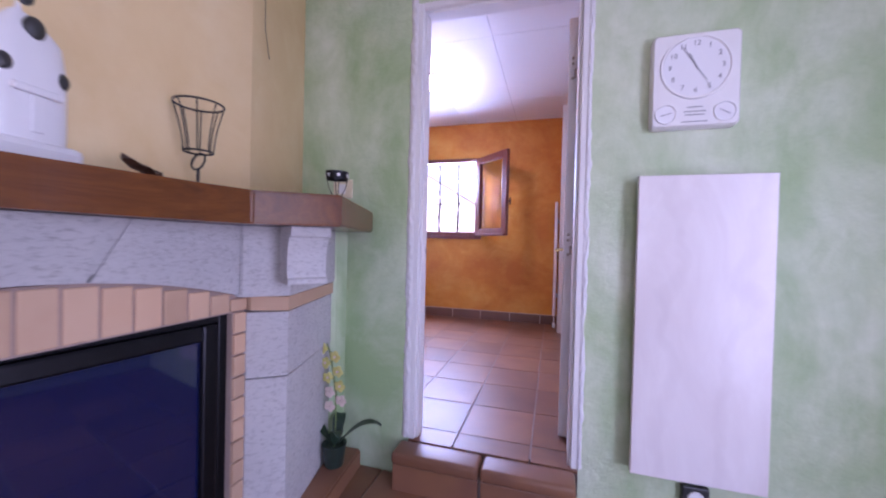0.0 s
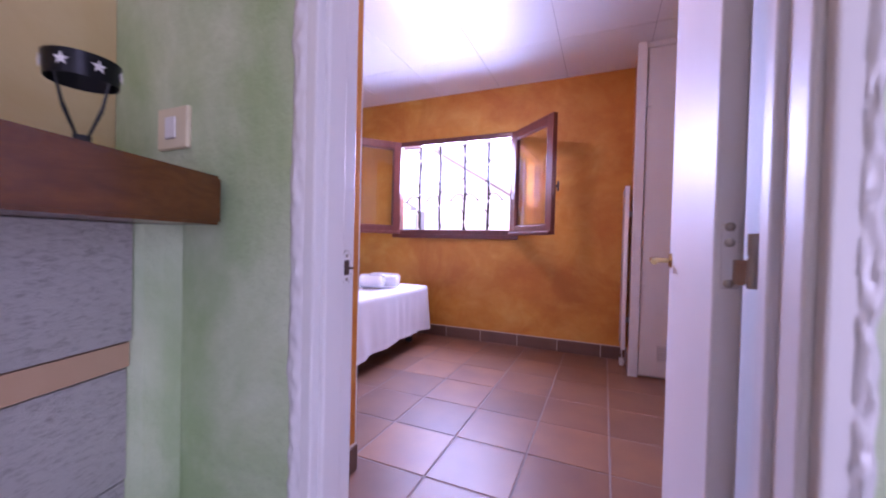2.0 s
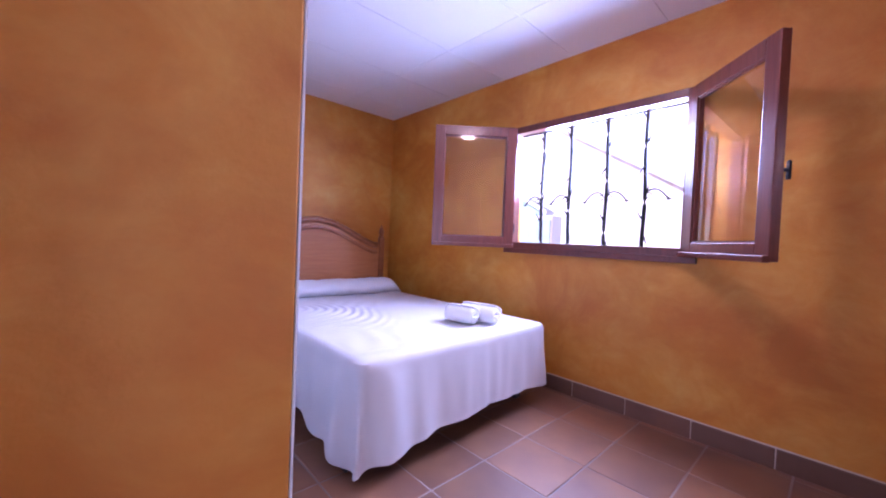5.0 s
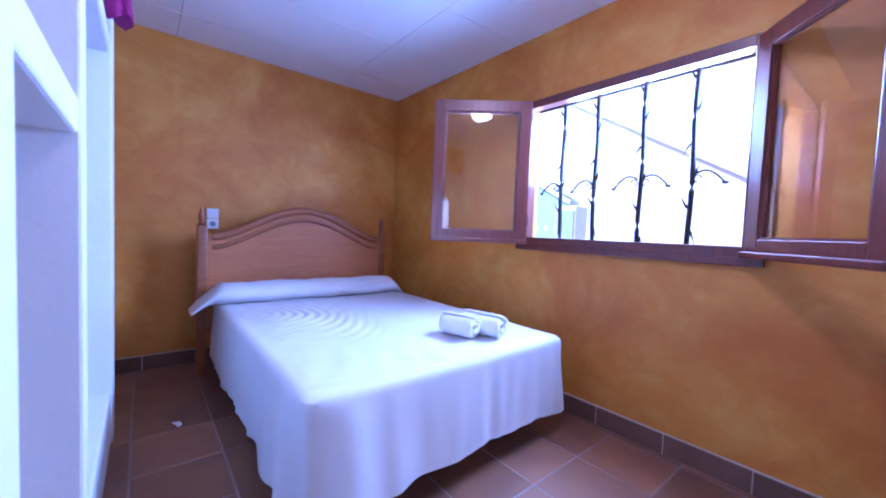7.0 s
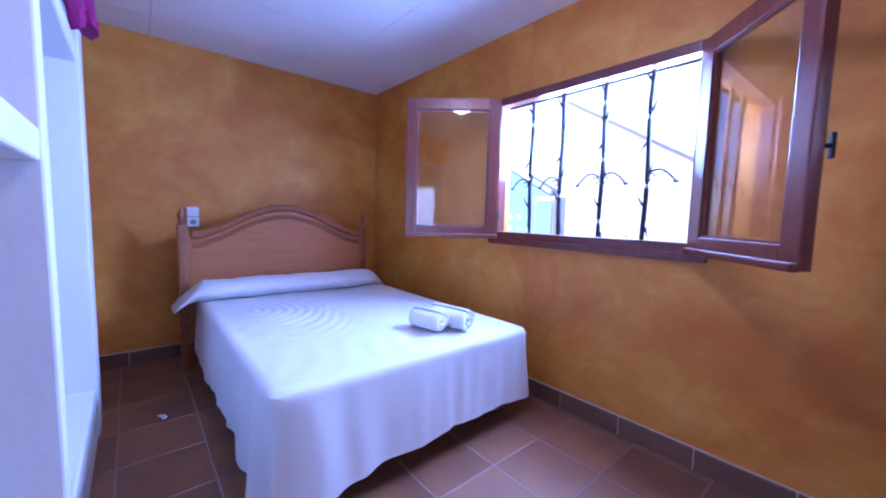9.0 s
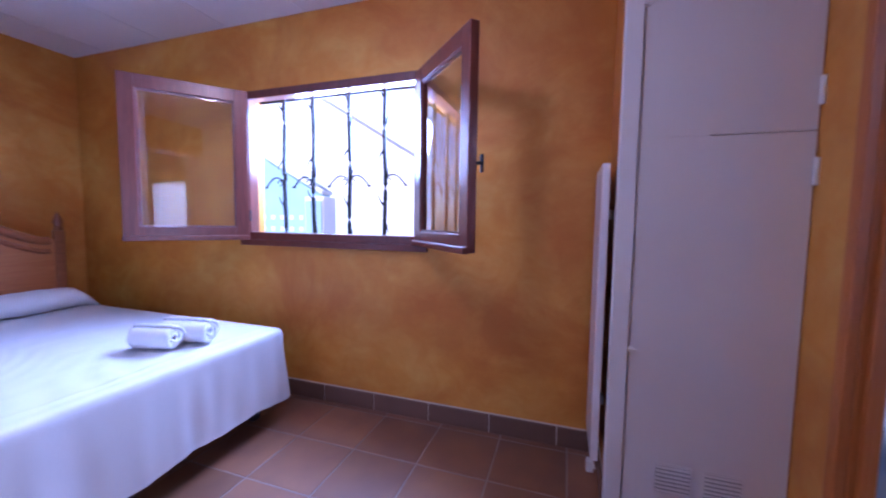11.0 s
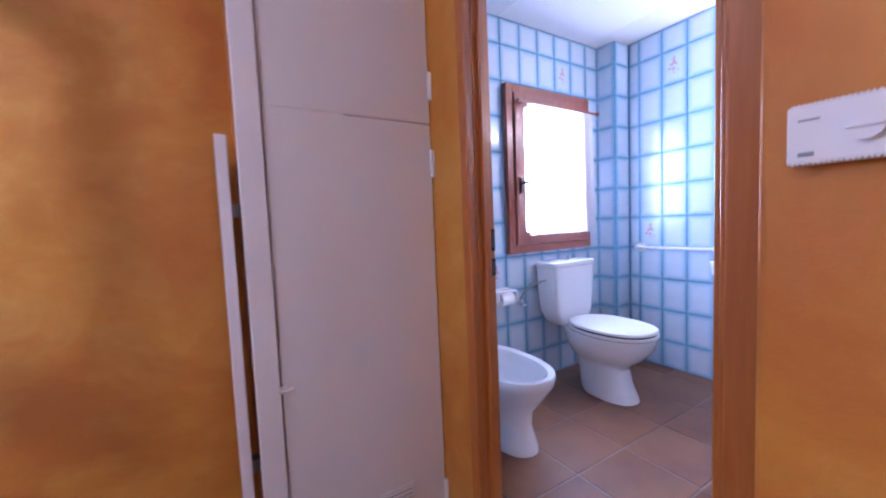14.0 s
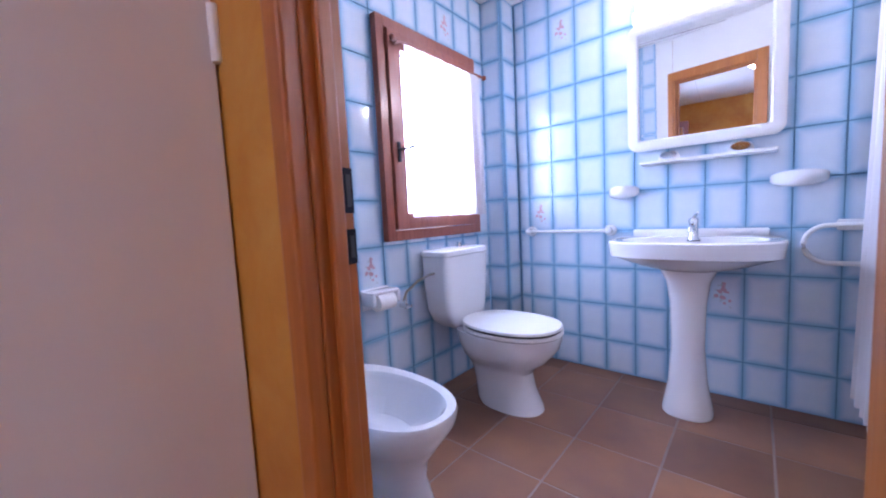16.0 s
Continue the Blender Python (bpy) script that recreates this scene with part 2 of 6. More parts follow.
def glass(name, tint=(1, 1, 1), rough=0.0):
    m, nt, p = shader(name)
    p.inputs["Base Color"].default_value = (*tint, 1)
    p.inputs["Roughness"].default_value = rough
    p.inputs["Transmission Weight"].default_value = 1.0
    p.inputs["IOR"].default_value = 1.45
    return m


GLASS = glass("window glass")
m, nt, p = shader("mirror")
p.inputs["Base Color"].default_value, p.inputs["Metallic"].default_value, p.inputs["Roughness"].default_value = (0.88, 0.9, 0.9, 1), 1, 0.01
MIRROR = m
m, nt, p = shader("smoked stove glass")
p.inputs["Base Color"].default_value, p.inputs["Roughness"].default_value = (0.006, 0.010, 0.050, 1), 0.05
p.inputs["Specular IOR Level"].default_value = 0.9
STOVE_GLASS = m


def glowing(name, color, strength):
    m, nt, p = shader(name)
    p.inputs["Base Color"].default_value = (0.9, 0.9, 0.88, 1)
    p.inputs["Emission Color"].default_value = (*color, 1)
    p.inputs["Emission Strength"].default_value = strength
    return m


LIT_GLASS = glowing("lit frosted lamp glass", (1.0, 0.80, 0.69), 29.0)
LIT_TUBE = glowing("lit lamp tube", (1.0, 0.93, 0.88), 48.0)


def lace():
    """Thin white curtain cloth that daylight comes through."""
    m, nt, p = shader("sheer white curtain")
    p.inputs["Base Color"].default_value = (0.85, 0.86, 0.88, 1)
    p.inputs["Roughness"].default_value = 0.9
    tr = nt.nodes.new("ShaderNodeBsdfTranslucent")
    tr.inputs[0].default_value = (0.9, 0.92, 0.95, 1)
    tp = nt.nodes.new("ShaderNodeBsdfTransparent")
    a = nt.nodes.new("ShaderNodeMixShader")
    b = nt.nodes.new("ShaderNodeMixShader")
    a.inputs[0].default_value, b.inputs[0].default_value = 0.6, 0.35
    out = nt.nodes["Material Output"]
    nt.links.new(p.outputs[0], a.inputs[1])
    nt.links.new(tr.outputs[0], a.inputs[2])
    nt.links.new(a.outputs[0], b.inputs[1])
    nt.links.new(tp.outputs[0], b.inputs[2])
    nt.links.new(b.outputs[0], out.inputs[0])
    return m


LACE = lace()

# ---- mesh helpers ----


def box(bm, x0, x1, y0, y1, z0, z1, bevel=0.0, seg=2):
    r = bmesh.ops.create_cube(bm, size=1.0)["verts"]
    for v in r:
        v.co = Vector(((x0 + x1) / 2 + v.co.x * (x1 - x0), (y0 + y1) / 2 + v.co.y * (y1 - y0), (z0 + z1) / 2 + v.co.z * (z1 - z0)))
    if bevel:
        es = list({e for v in r for e in v.link_edges})
        bmesh.ops.bevel(bm, geom=es, offset=bevel, segments=seg, affect="EDGES", profile=0.5)
    return bm


def boxes(*rows, bevel=0.0):
    bm = bmesh.new()
    for r in rows:
        box(bm, *r, bevel=bevel)
    return bm


def rod(bm, a, b, r0, r1=None, seg=12, cap=True):
    a, b = Vector(a), Vector(b)
    d = b - a
    m = Matrix.Translation((a + b) / 2) @ d.to_track_quat("Z", "Y").to_matrix().to_4x4()
    bmesh.ops.create_cone(bm, cap_ends=cap, segments=seg, radius1=r0, radius2=r0 if r1 is None else r1, depth=d.length, matrix=m)
    return bm


def ball(bm, at, r, squash=(1, 1, 1), seg=16):
    m = Matrix.Translation(at) @ Matrix.Diagonal((*squash, 1))
    bmesh.ops.create_uvsphere(bm, u_segments=seg, v_segments=max(6, seg // 2), radius=r, matrix=m)
    return bm


def tube(bm, points, r, seg=8, taper=None):
    """A round bar through the points."""
    pts = [Vector(p) for p in points]
    rings = []
    for i, p in enumerate(pts):
        d = (pts[min(i + 1, len(pts) - 1)] - pts[max(i - 1, 0)]).normalized()
        q = d.to_track_quat("Z", "Y")
        rr = r if taper is None else r + (taper - r) * i / (len(pts) - 1)
        rings.append([bm.verts.new(p + q @ Vector((rr * math.cos(a), rr * math.sin(a), 0))) for a in [2 * math.pi * k / seg for k in range(seg)]])
    for u, v in zip(rings, rings[1:]):
        for k in range(seg):
            bm.faces.new((u[k], u[(k + 1) % seg], v[(k + 1) % seg], v[k]))
    bm.faces.new(rings[0][::-1])
    bm.faces.new(rings[-1])
    return bm


def lofted(bm, rings, close=True):
    """Skin over rings of points (all the same count); ends closed."""
    vs = [[bm.verts.new(p) for p in r] for r in rings]
    n = len(vs[0])
    for u, v in zip(vs, vs[1:]):
        for k in range(n):
            bm.faces.new((u[k], u[(k + 1) % n], v[(k + 1) % n], v[k]))
    if close:
        bm.faces.new(vs[0][::-1])
        bm.faces.new(vs[-1])
    return bm


def prism(bm, poly, z0, z1):
    """An upright block over a plan polygon."""
    return lofted(bm, [[(x, y, z0) for x, y in poly], [(x, y, z1) for x, y in poly]])


def oval(cx, cy, z, rx, ry, n=28, power=2.0):
    out = []
    for k in range(n):
        a = 2 * math.pi * k / n
        c, s = math.cos(a), math.sin(a)
        out.append((cx + rx * math.copysign(abs(c) ** (2 / power), c), cy + ry * math.copysign(abs(s) ** (2 / power), s), z))
    return out


def mesh_of(name, bm, material, smooth=False):
    bmesh.ops.recalc_face_normals(bm, faces=bm.faces[:])
    me = bpy.data.meshes.new(name)
    bm.to_mesh(me)
    bm.free()
    me.materials.append(material)
    if smooth:
        me.shade_smooth()
        me.set_sharp_from_angle(angle=radians(38))
    return me


def thing(name, label, category, at=(0, 0, 0), rz=0.0, group="", kind=""):
    ob = new(name)
    ob.empty_display_size = 0.05
    ob.matrix_world = pose(*at, 0, 0, rz)
    return tagged(ob, label, category, group, kind)


def part(name, bm, material, parent, label="", smooth=False):
    """Links a bmesh, given in the parent's own axes, as one mesh under it."""
    ob = new(name, mesh_of(name, bm, material, smooth))
    ob.parent = parent
    if label:
        tagged(ob, label)
    return ob


def solid(name, bm, material, label, category, kind="", smooth=False, group=""):
    return tagged(new(name, mesh_of(name, bm, material, smooth)), label, category, group, kind)


def structure(name, bm, material, label, category="wall", smooth=False):
    return solid(name, bm, material, label, category, "structure", smooth)

# ---- structure: bedroom and living room ----
CEIL = 2.42
LIVING = -0.18

# the wall between living room and bedroom, one skin for each room
DX0, DX1, DTOP = -0.343, 0.41, 2.03
structure("wall_living_north", boxes((-1.6, DX0, 2.33, 2.385, LIVING, CEIL), (DX1, 2.55, 2.33, 2.385, LIVING, CEIL), (DX0, DX1, 2.33, 2.385, DTOP, CEIL)), GREEN,
          "pale green wash-painted plaster wall round the bedroom door")
structure("wall_bedroom_south", boxes((-3.6, DX0, 2.386, 2.44, 0, CEIL), (DX1, 1.3, 2.386, 2.44, 0, CEIL), (DX0, DX1, 2.386, 2.44, DTOP, CEIL)), ORANGE,
          "orange wash-painted plaster wall beside the bedroom door")
WX0, WX1, WZ0, WZ1 = -1.885, -0.60, 1.02, 1.992
structure("wall_window", boxes((-3.75, WX0, 5.24, 5.40, -0.3, 2.6), (WX1, 0.98, 5.24, 5.40, -0.3, 2.6), (WX0, WX1, 5.24, 5.40, -0.3, WZ0), (WX0, WX1, 5.24, 5.40, WZ1, 2.6)), ORANGE,
          "orange wash-painted bedroom wall with the barred window")
structure("wall_bedroom_west", boxes((-3.75, -3.6, 2.33, 5.24, -0.3, 2.6)), ORANGE, "orange wash-painted bedroom wall behind the bed head")
bm = bmesh.new()
box(bm, -0.800, -0.755, 2.44, 3.062, 0, CEIL, 0.006)
structure("wall_partition", bm, ORANGE, "short orange plaster partition beside the bedroom entrance")
structure("wall_closet_side", boxes((0.36, 0.41, 4.87, 5.24, 0, CEIL)), ORANGE, "narrow orange wall on the closet's side")
# wall towards the bathroom with its door opening
BY0, BY1, BTOP = 4.008, 4.645, 2.05
# the door wall stands a little askew: turned about its corner by the closet
ASKEW = Matrix.Translation((0.98, 4.645, 0)) @ Matrix.Rotation(radians(15), 4, "Z") @ Matrix.Translation((-0.98, -4.645, 0))
bm = bmesh.new()
box(bm, 0.98, 1.01, 3.30, BY0, 0, CEIL)
box(bm, 0.98, 1.01, BY0, BY1, BTOP, CEIL)
structure("wall_bathroom_partition", bm, ORANGE, "orange wash-painted wall round the bathroom door").matrix_world = ASKEW
bm = bmesh.new()
box(bm, 0.945, 1.02, 4.647, 4.90, 0, CEIL, 0.012)
structure("wall_closet_end", bm, ORANGE, "narrow orange wall between closet and bathroom door")
bm = bmesh.new()
box(bm, 1.02, 1.125, 3.6655, 3.955, 0, CEIL, 0.014, 3)
structure("wall_thermostat", bm, ORANGE, "orange plaster pier between the recess and the bathroom door")
bm = bmesh.new()
box(bm, 0.575, 1.22, 3.60, 3.665, 0, CEIL)
structure("wall_recess", bm, ORANGE, "orange plaster return beside the bathroom door")
bm = bmesh.new()
box(bm, 0.565, 0.63, 2.44, 3.66, 0, CEIL, 0.008)
structure("wall_white_return", bm, WHITE_PLASTER, "rough white plastered wall end behind the entrance door")

structure("floor", boxes((-3.6, 1.0, 2.345, 5.24, -0.30, -0.0022)), GROUT, "bedroom floor bed of brownish grout under the tiles", "floor")
structure("floor_bathroom", boxes((1.0, 3.2, 3.0, 5.6, -0.30, -0.0022)), GROUT, "bathroom floor bed of brownish grout under the tiles", "floor")
structure("floor_living", boxes((-1.6, 2.55, -3.0, 2.33, -0.4, LIVING)), GROUT, "living room floor of dark terracotta", "floor")


def ceiling(name, x0, x1, y0, y1, z, sx, sy, ox, oy, label):
    """Boards with thin open joints under a grey backing."""
    bm = bmesh.new()
    xs = [x0] + [ox + sx * k for k in range(-12, 13) if x0 + 0.02 < ox + sx * k < x1 - 0.02] + [x1]
    ys = [y0] + [oy + sy * k for k in range(-12, 13) if y0 + 0.02 < oy + sy * k < y1 - 0.02] + [y1]
    g = 0.0022
    for a, b in zip(xs, xs[1:]):
        for c, d in zip(ys, ys[1:]):
            box(bm, a + g, b - g, c + g, d - g, z, z + 0.02)
    structure(name, bm, CEILING, label, "ceiling")
    structure(name + "_backing", boxes((x0, x1, y0, y1, z + 0.006, z + 0.012)), JOINT, "grey backing behind the ceiling joints", "ceiling")
    structure(name + "_slab", boxes((x0 - 0.15, x1 + 0.15, y0 - 0.1, y1 + 0.15, z + 0.022, z + 0.2)), CEILING, "roof slab over the room", "ceiling")


ceiling("ceiling", -3.6, 1.15, 2.44, 5.24, CEIL, 0.61, 1.22, -0.17, 3.37, "white boarded bedroom ceiling with thin joints")
ceiling("ceiling_bathroom", 1.16, 3.08, 3.0, 5.6, 2.44, 0.9, 1.3, 1.9, 4.4, "white boarded bathroom ceiling")
structure("ceiling_living", boxes((-1.6, 2.55, -3.0, 2.33, 2.42, 2.5)), CEILING, "plain white living room ceiling", "ceiling")
structure("wall_living_west", boxes((-1.7, -1.6, -3.0, 2.33, LIVING, 2.42)), YELLOW, "plain ochre living room wall behind the fireplace")
# unseen wall; its opening is added to go with the south fill lamp
structure("wall_living_south", boxes((-1.7, 0.1, -3.1, -3.0, LIVING, 2.42), (1.9, 2.55, -3.1, -3.0, LIVING, 2.42), (0.1, 1.9, -3.1, -3.0, LIVING, 0.35), (0.1, 1.9, -3.1, -3.0, 1.95, 2.42)), PLAIN_WALL, "plain living room wall")
structure("wall_living_east", boxes((1.75, 1.85, -1.2, 0.25, LIVING, 2.42), (1.75, 1.85, 1.10, 2.33, LIVING, 2.42), (1.75, 1.85, 0.25, 1.10, 1.85, 2.42), (1.85, 2.55, -1.3, -1.2, LIVING, 2.42), (2.45, 2.55, -3.0, -1.3, LIVING, 2.42)), PLAIN_WALL,
          "plain living room wall with a window opening")

# bathroom shell
structure("wall_bathroom_west", boxes((1.011, 1.045, 3.0, BY0, 0, 2.46), (1.011, 1.045, BY0, BY1, BTOP, 2.46)), WHITE_PLASTER, "bathroom wall round the door").matrix_world = ASKEW
structure("wall_bathroom_west_end", boxes((1.021, 1.055, 4.665, 5.6, 0, 2.46)), WHITE_PLASTER, "bathroom wall beside the bidet")
BX0, BX1, BZ0, BZ1 = 1.965, 2.70, 0.955, 1.985
structure("wall_bathroom_north", boxes((1.0, BX0, 5.608, 5.76, -0.3, 2.6), (BX1, 3.25, 5.608, 5.76, -0.3, 2.6), (BX0, BX1, 5.608, 5.76, -0.3, BZ0), (BX0, BX1, 5.608, 5.76, BZ1, 2.6)), WALL_GROUT,
          "bathroom window wall of blue-edged tiles")
structure("wall_bathroom_east", boxes((3.088, 3.25, 3.0, 5.608, -0.3, 2.6)), WALL_GROUT, "bathroom wall of blue-edged tiles behind the washbasin")
structure("wall_bathroom_south", boxes((1.0, 3.25, 2.9, 3.0, 0, 2.6)), WHITE_PLASTER, "plain bathroom end wall")
structure("column_bathroom", boxes((2.908, 3.088, 5.458, 5.608, 0, 2.44)), WALL_GROUT, "tiled boxed-in pipe column in the bathroom corner", "column")

# ---- doors and windows ----


def lining(name, x0, x1, y0, y1, top, t, material, label, along="x"):
    """A door lining of two jambs and a head, with a stop, in a wall along x or along y."""
    th = thing(name, label, "door frame", kind="structure")
    rows = (("jamb", x0, x0 + t, 0.0, top), ("jamb", x1 - t, x1, 0.0, top), ("head", x0 + t, x1 - t, top - t, top))
    for nm, a, b, z0, z1 in rows:
        bm = bmesh.new()
        m = (y0 * 0.4 + y1 * 0.6)
        s = 0.012
        if nm == "head":
            prof = ((a, b, y0, y1, z0, z1), (a, b, y0 + 0.02, m, z0 - s, z0 + 0.001))
        else:
            inner = (b - 0.001, b + s) if a == x0 else (a - s, a + 0.001)
            prof = ((a, b, y0, y1, z0, z1), (*inner, y0 + 0.02, m, z0, z1 - t))
        for q in prof:
            if along == "y":
                q = (q[2], q[3], q[0], q[1], q[4], q[5])
            box(bm, *q, bevel=0.004)
        part(nm, bm, material, th)
    return th


door_1 = lining("door_1", DX0 + 0.001, DX1 - 0.001, 2.326, 2.445, DTOP - 0.001, 0.028, WHITE_PAINT, "white gloss-painted door lining of the bedroom entrance")
# white-painted plaster edge round the opening, uneven and ragged
for x, sgn in ((DX0, -1), (DX1, 1)):
    bm = bmesh.new()
    rows = []
    for k in range(261):
        z = LIVING + 0.185 + (DTOP - LIVING - 0.16) * k / 260
        edge = (0.031 if sgn < 0 else 0.014) + 0.008 * noise.noise(Vector((x * 7, 1.0, z * 6))) + 0.006 * noise.noise(Vector((x * 7, 4.0, z * 25)))
        row = []
        for j in range(9):
            u = j / 8
            lump = 1 + 0.55 * noise.noise(Vector((x * 9 + u * 2.5, 2.0, z * 38))) + 0.30 * noise.noise(Vector((x * 9 + u * 5, 7.0, z * 95)))
            row.append(bm.verts.new((x + sgn * (-0.006 + (edge + 0.006) * u), 2.3302 - 0.009 * math.sin(math.pi * (0.12 + 0.88 * u)) ** 0.7 * lump, z)))
        rows.append(row)
    for p_, q_ in zip(rows, rows[1:]):
        for j in range(8):
            bm.faces.new((p_[j], p_[j + 1], q_[j + 1], q_[j]))
    part("plaster_edge", bm, EDGE_PAINT, door_1, "rough white-painted plaster edge", True)
# latch plate on the lining
bm = bmesh.new()
lofted(bm, [[(x, 2.419 + y, 0.885 + z) for _, y, z in [(0, 0.016 * math.cos(a), 0.034 * math.sin(a)) for a in [2 * math.pi * k / 20 for k in range(20)]]] for x in (DX0 + 0.0285, DX0 + 0.0305)])
part("strike_plate", bm, WHITE_PAINT, door_1, "paint-smeared strike plate")
for a0, a1 in ((0.15, 1.05), (1.12, 1.30), (1.62, 1.9)):
    bm = bmesh.new()
    tube(bm, [(DX0 + 0.0295, 2.419 + 0.0165 * math.cos(math.pi * (a0 + (a1 - a0) * k / 12)), 0.885 + 0.0345 * math.sin(math.pi * (a0 + (a1 - a0) * k / 12))) for k in range(13)], 0.0011, 6)
    part("plate_edge", bm, STEEL, door_1, "bare steel edge")
for z in (0.861, 0.909):
    bm = bmesh.new()
    ball(bm, (DX0 + 0.031, 2.419, z), 0.004, (0.5, 1, 1), 10)
    part("screw", bm, STEEL, door_1)
part("latch_hole", boxes((DX0 + 0.0306, DX0 + 0.0316, 2.411, 2.426, 0.870, 0.900), (DX0 + 0.0306, DX0 + 0.0314, 2.426, 2.440, 0.881, 0.886)), LEAF_BROWN, door_1, "dark latch hole")

# the lining's hinge side stands a little proud into the bedroom
bm = bmesh.new()
box(bm, DX1 - 0.040, DX1 - 0.002, 2.4452, 2.486, 0.0, DTOP - 0.03, 0.005)
part("rebate_strip", bm, WHITE_PAINT, door_1)

# the white entrance door, standing open into the room on its fiche hinges
leaf = thing("entrance_door", "white gloss-painted bedroom door standing wide open, brass lever", "door", (0.334, 2.562, 0), -3.2)
bm = bmesh.new()
box(bm, 0.0, 0.042, 0.0, 0.735, 0.012, 2.0, 0.004)
part("leaf", bm, WHITE_PAINT, leaf)
for sx, s in ((-1, 0.0), (1, 0.042)):
    bm = bmesh.new()
    rod(bm, (s, 0.675, 0.90), (s + sx * 0.008, 0.675, 0.90), 0.024, 0.022, 24)
    part("rose", bm, BRASS, leaf, "round brass rose", True)
    bm = bmesh.new()
    tube(bm, [(s + sx * 0.005, 0.675, 0.90), (s + sx * 0.045, 0.675, 0.90), (s + sx * 0.056, 0.665, 0.901), (s + sx * 0.058, 0.630, 0.902), (s + sx * 0.056, 0.555, 0.898)], 0.0095, 10)
    part("lever", bm, BRASS, leaf, "brass lever handle", True)
for z in (0.93, 1.76):
    bm = bmesh.new()
    box(bm, 0.010, 0.034, -0.004, -0.0005, z - 0.055, z + 0.055, 0.002)
    hinge = part("hinge", bm, WHITE_PAINT, leaf, "paint-smeared hinge with bare steel screws")
    bm = bmesh.new()
    rod(bm, (0.047, -0.030, z - 0.050), (0.047, -0.030, z - 0.002), 0.0085, seg=14)
    rod(bm, (0.047, -0.030, z + 0.001), (0.047, -0.030, z + 0.036), 0.0085, seg=14)
    rod(bm, (0.047, -0.030, z - 0.002), (0.047, -0.030, z + 0.001), 0.006, seg=14)
    part("knuckle", bm, STEEL, hinge, "worn steel knuckle", True)
    bm = bmesh.new()
    lofted(bm, [[(0.026, -0.004, q), (0.047, -0.036, q), (0.052, -0.030, q), (0.034, -0.002, q)] for q in (z - 0.046, z - 0.006)])
    part("flag", bm, STEEL, hinge, "bent steel flag")
    for q in (z - 0.046, z + 0.022, z + 0.048):
        bm = bmesh.new()
        ball(bm, (0.021, -0.005, q), 0.0075, (1, 0.5, 1), 12)
        part("screw", bm, STEEL, hinge, "", True)

# bathroom door lining in pine, with latch plate
door_2 = lining("door_2", BY0 + 0.001, BY1 - 0.001, 0.966, 1.050, BTOP - 0.001, 0.02, PINE, "varnished pine door lining of the bathroom", "y")
door_2.matrix_world = ASKEW
bm = bmesh.new()
box(bm, 0.955, 0.9795, BY0 - 0.042, BY0 + 0.012, 0.0, BTOP + 0.05, 0.005)
part("casing", bm, PINE, door_2)
bm = bmesh.new()
box(bm, 0.930, 0.9655, BY1 - 0.019, BY1 + 0.012, 0.0, BTOP + 0.05, 0.005)
part("casing", bm, PINE, door_2)
bm = bmesh.new()
box(bm, 0.955, 0.9795, BY0 + 0.0125, BY1 - 0.0195, BTOP - 0.012, BTOP + 0.05, 0.005)
part("casing_head", bm, PINE, door_2)
# boards round the opening on the bathroom's side
for nm, q in (("casing", (1.0505, 1.068, BY0 - 0.07, BY0 + 0.004, 0.0, BTOP + 0.07)), ("casing", (1.0505, 1.068, BY1 - 0.004, BY1 + 0.07, 0.0, BTOP + 0.07)), ("casing_head", (1.0505, 1.068, BY0 + 0.0045, BY1 - 0.0045, BTOP - 0.012, BTOP + 0.07))):
    bm = bmesh.new()
    box(bm, *q, bevel=0.005)
    part(nm, bm, PINE, door_2)
for z0, z1 in ((1.04, 1.11), (0.96, 1.015)):
    plate = part("strike_plate", boxes((1.026, 1.0485, BY1 - 0.0225, BY1 - 0.0206, z0, z1)), BLACK_METAL, door_2, "dark steel strike plate")
    part("latch_hole", boxes((1.032, 1.043, BY1 - 0.0235, BY1 - 0.0226, z0 + 0.01, z1 - 0.01)), DARK, plate)


def framed(bm, w, h, t, d, bevel=0.004):
    """A rectangular frame in local x,z, from (0,0) to (w,h), t wide and d deep (y from 0 to d)."""
    box(bm, 0, t, 0, d, 0, h, bevel)
    box(bm, w - t, w, 0, d, 0, h, bevel)
    box(bm, t - 0.001, w - t + 0.001, 0, d, 0, t, bevel)
    box(bm, t - 0.001, w - t + 0.001, 0, d, h - t, h, bevel)
    return bm


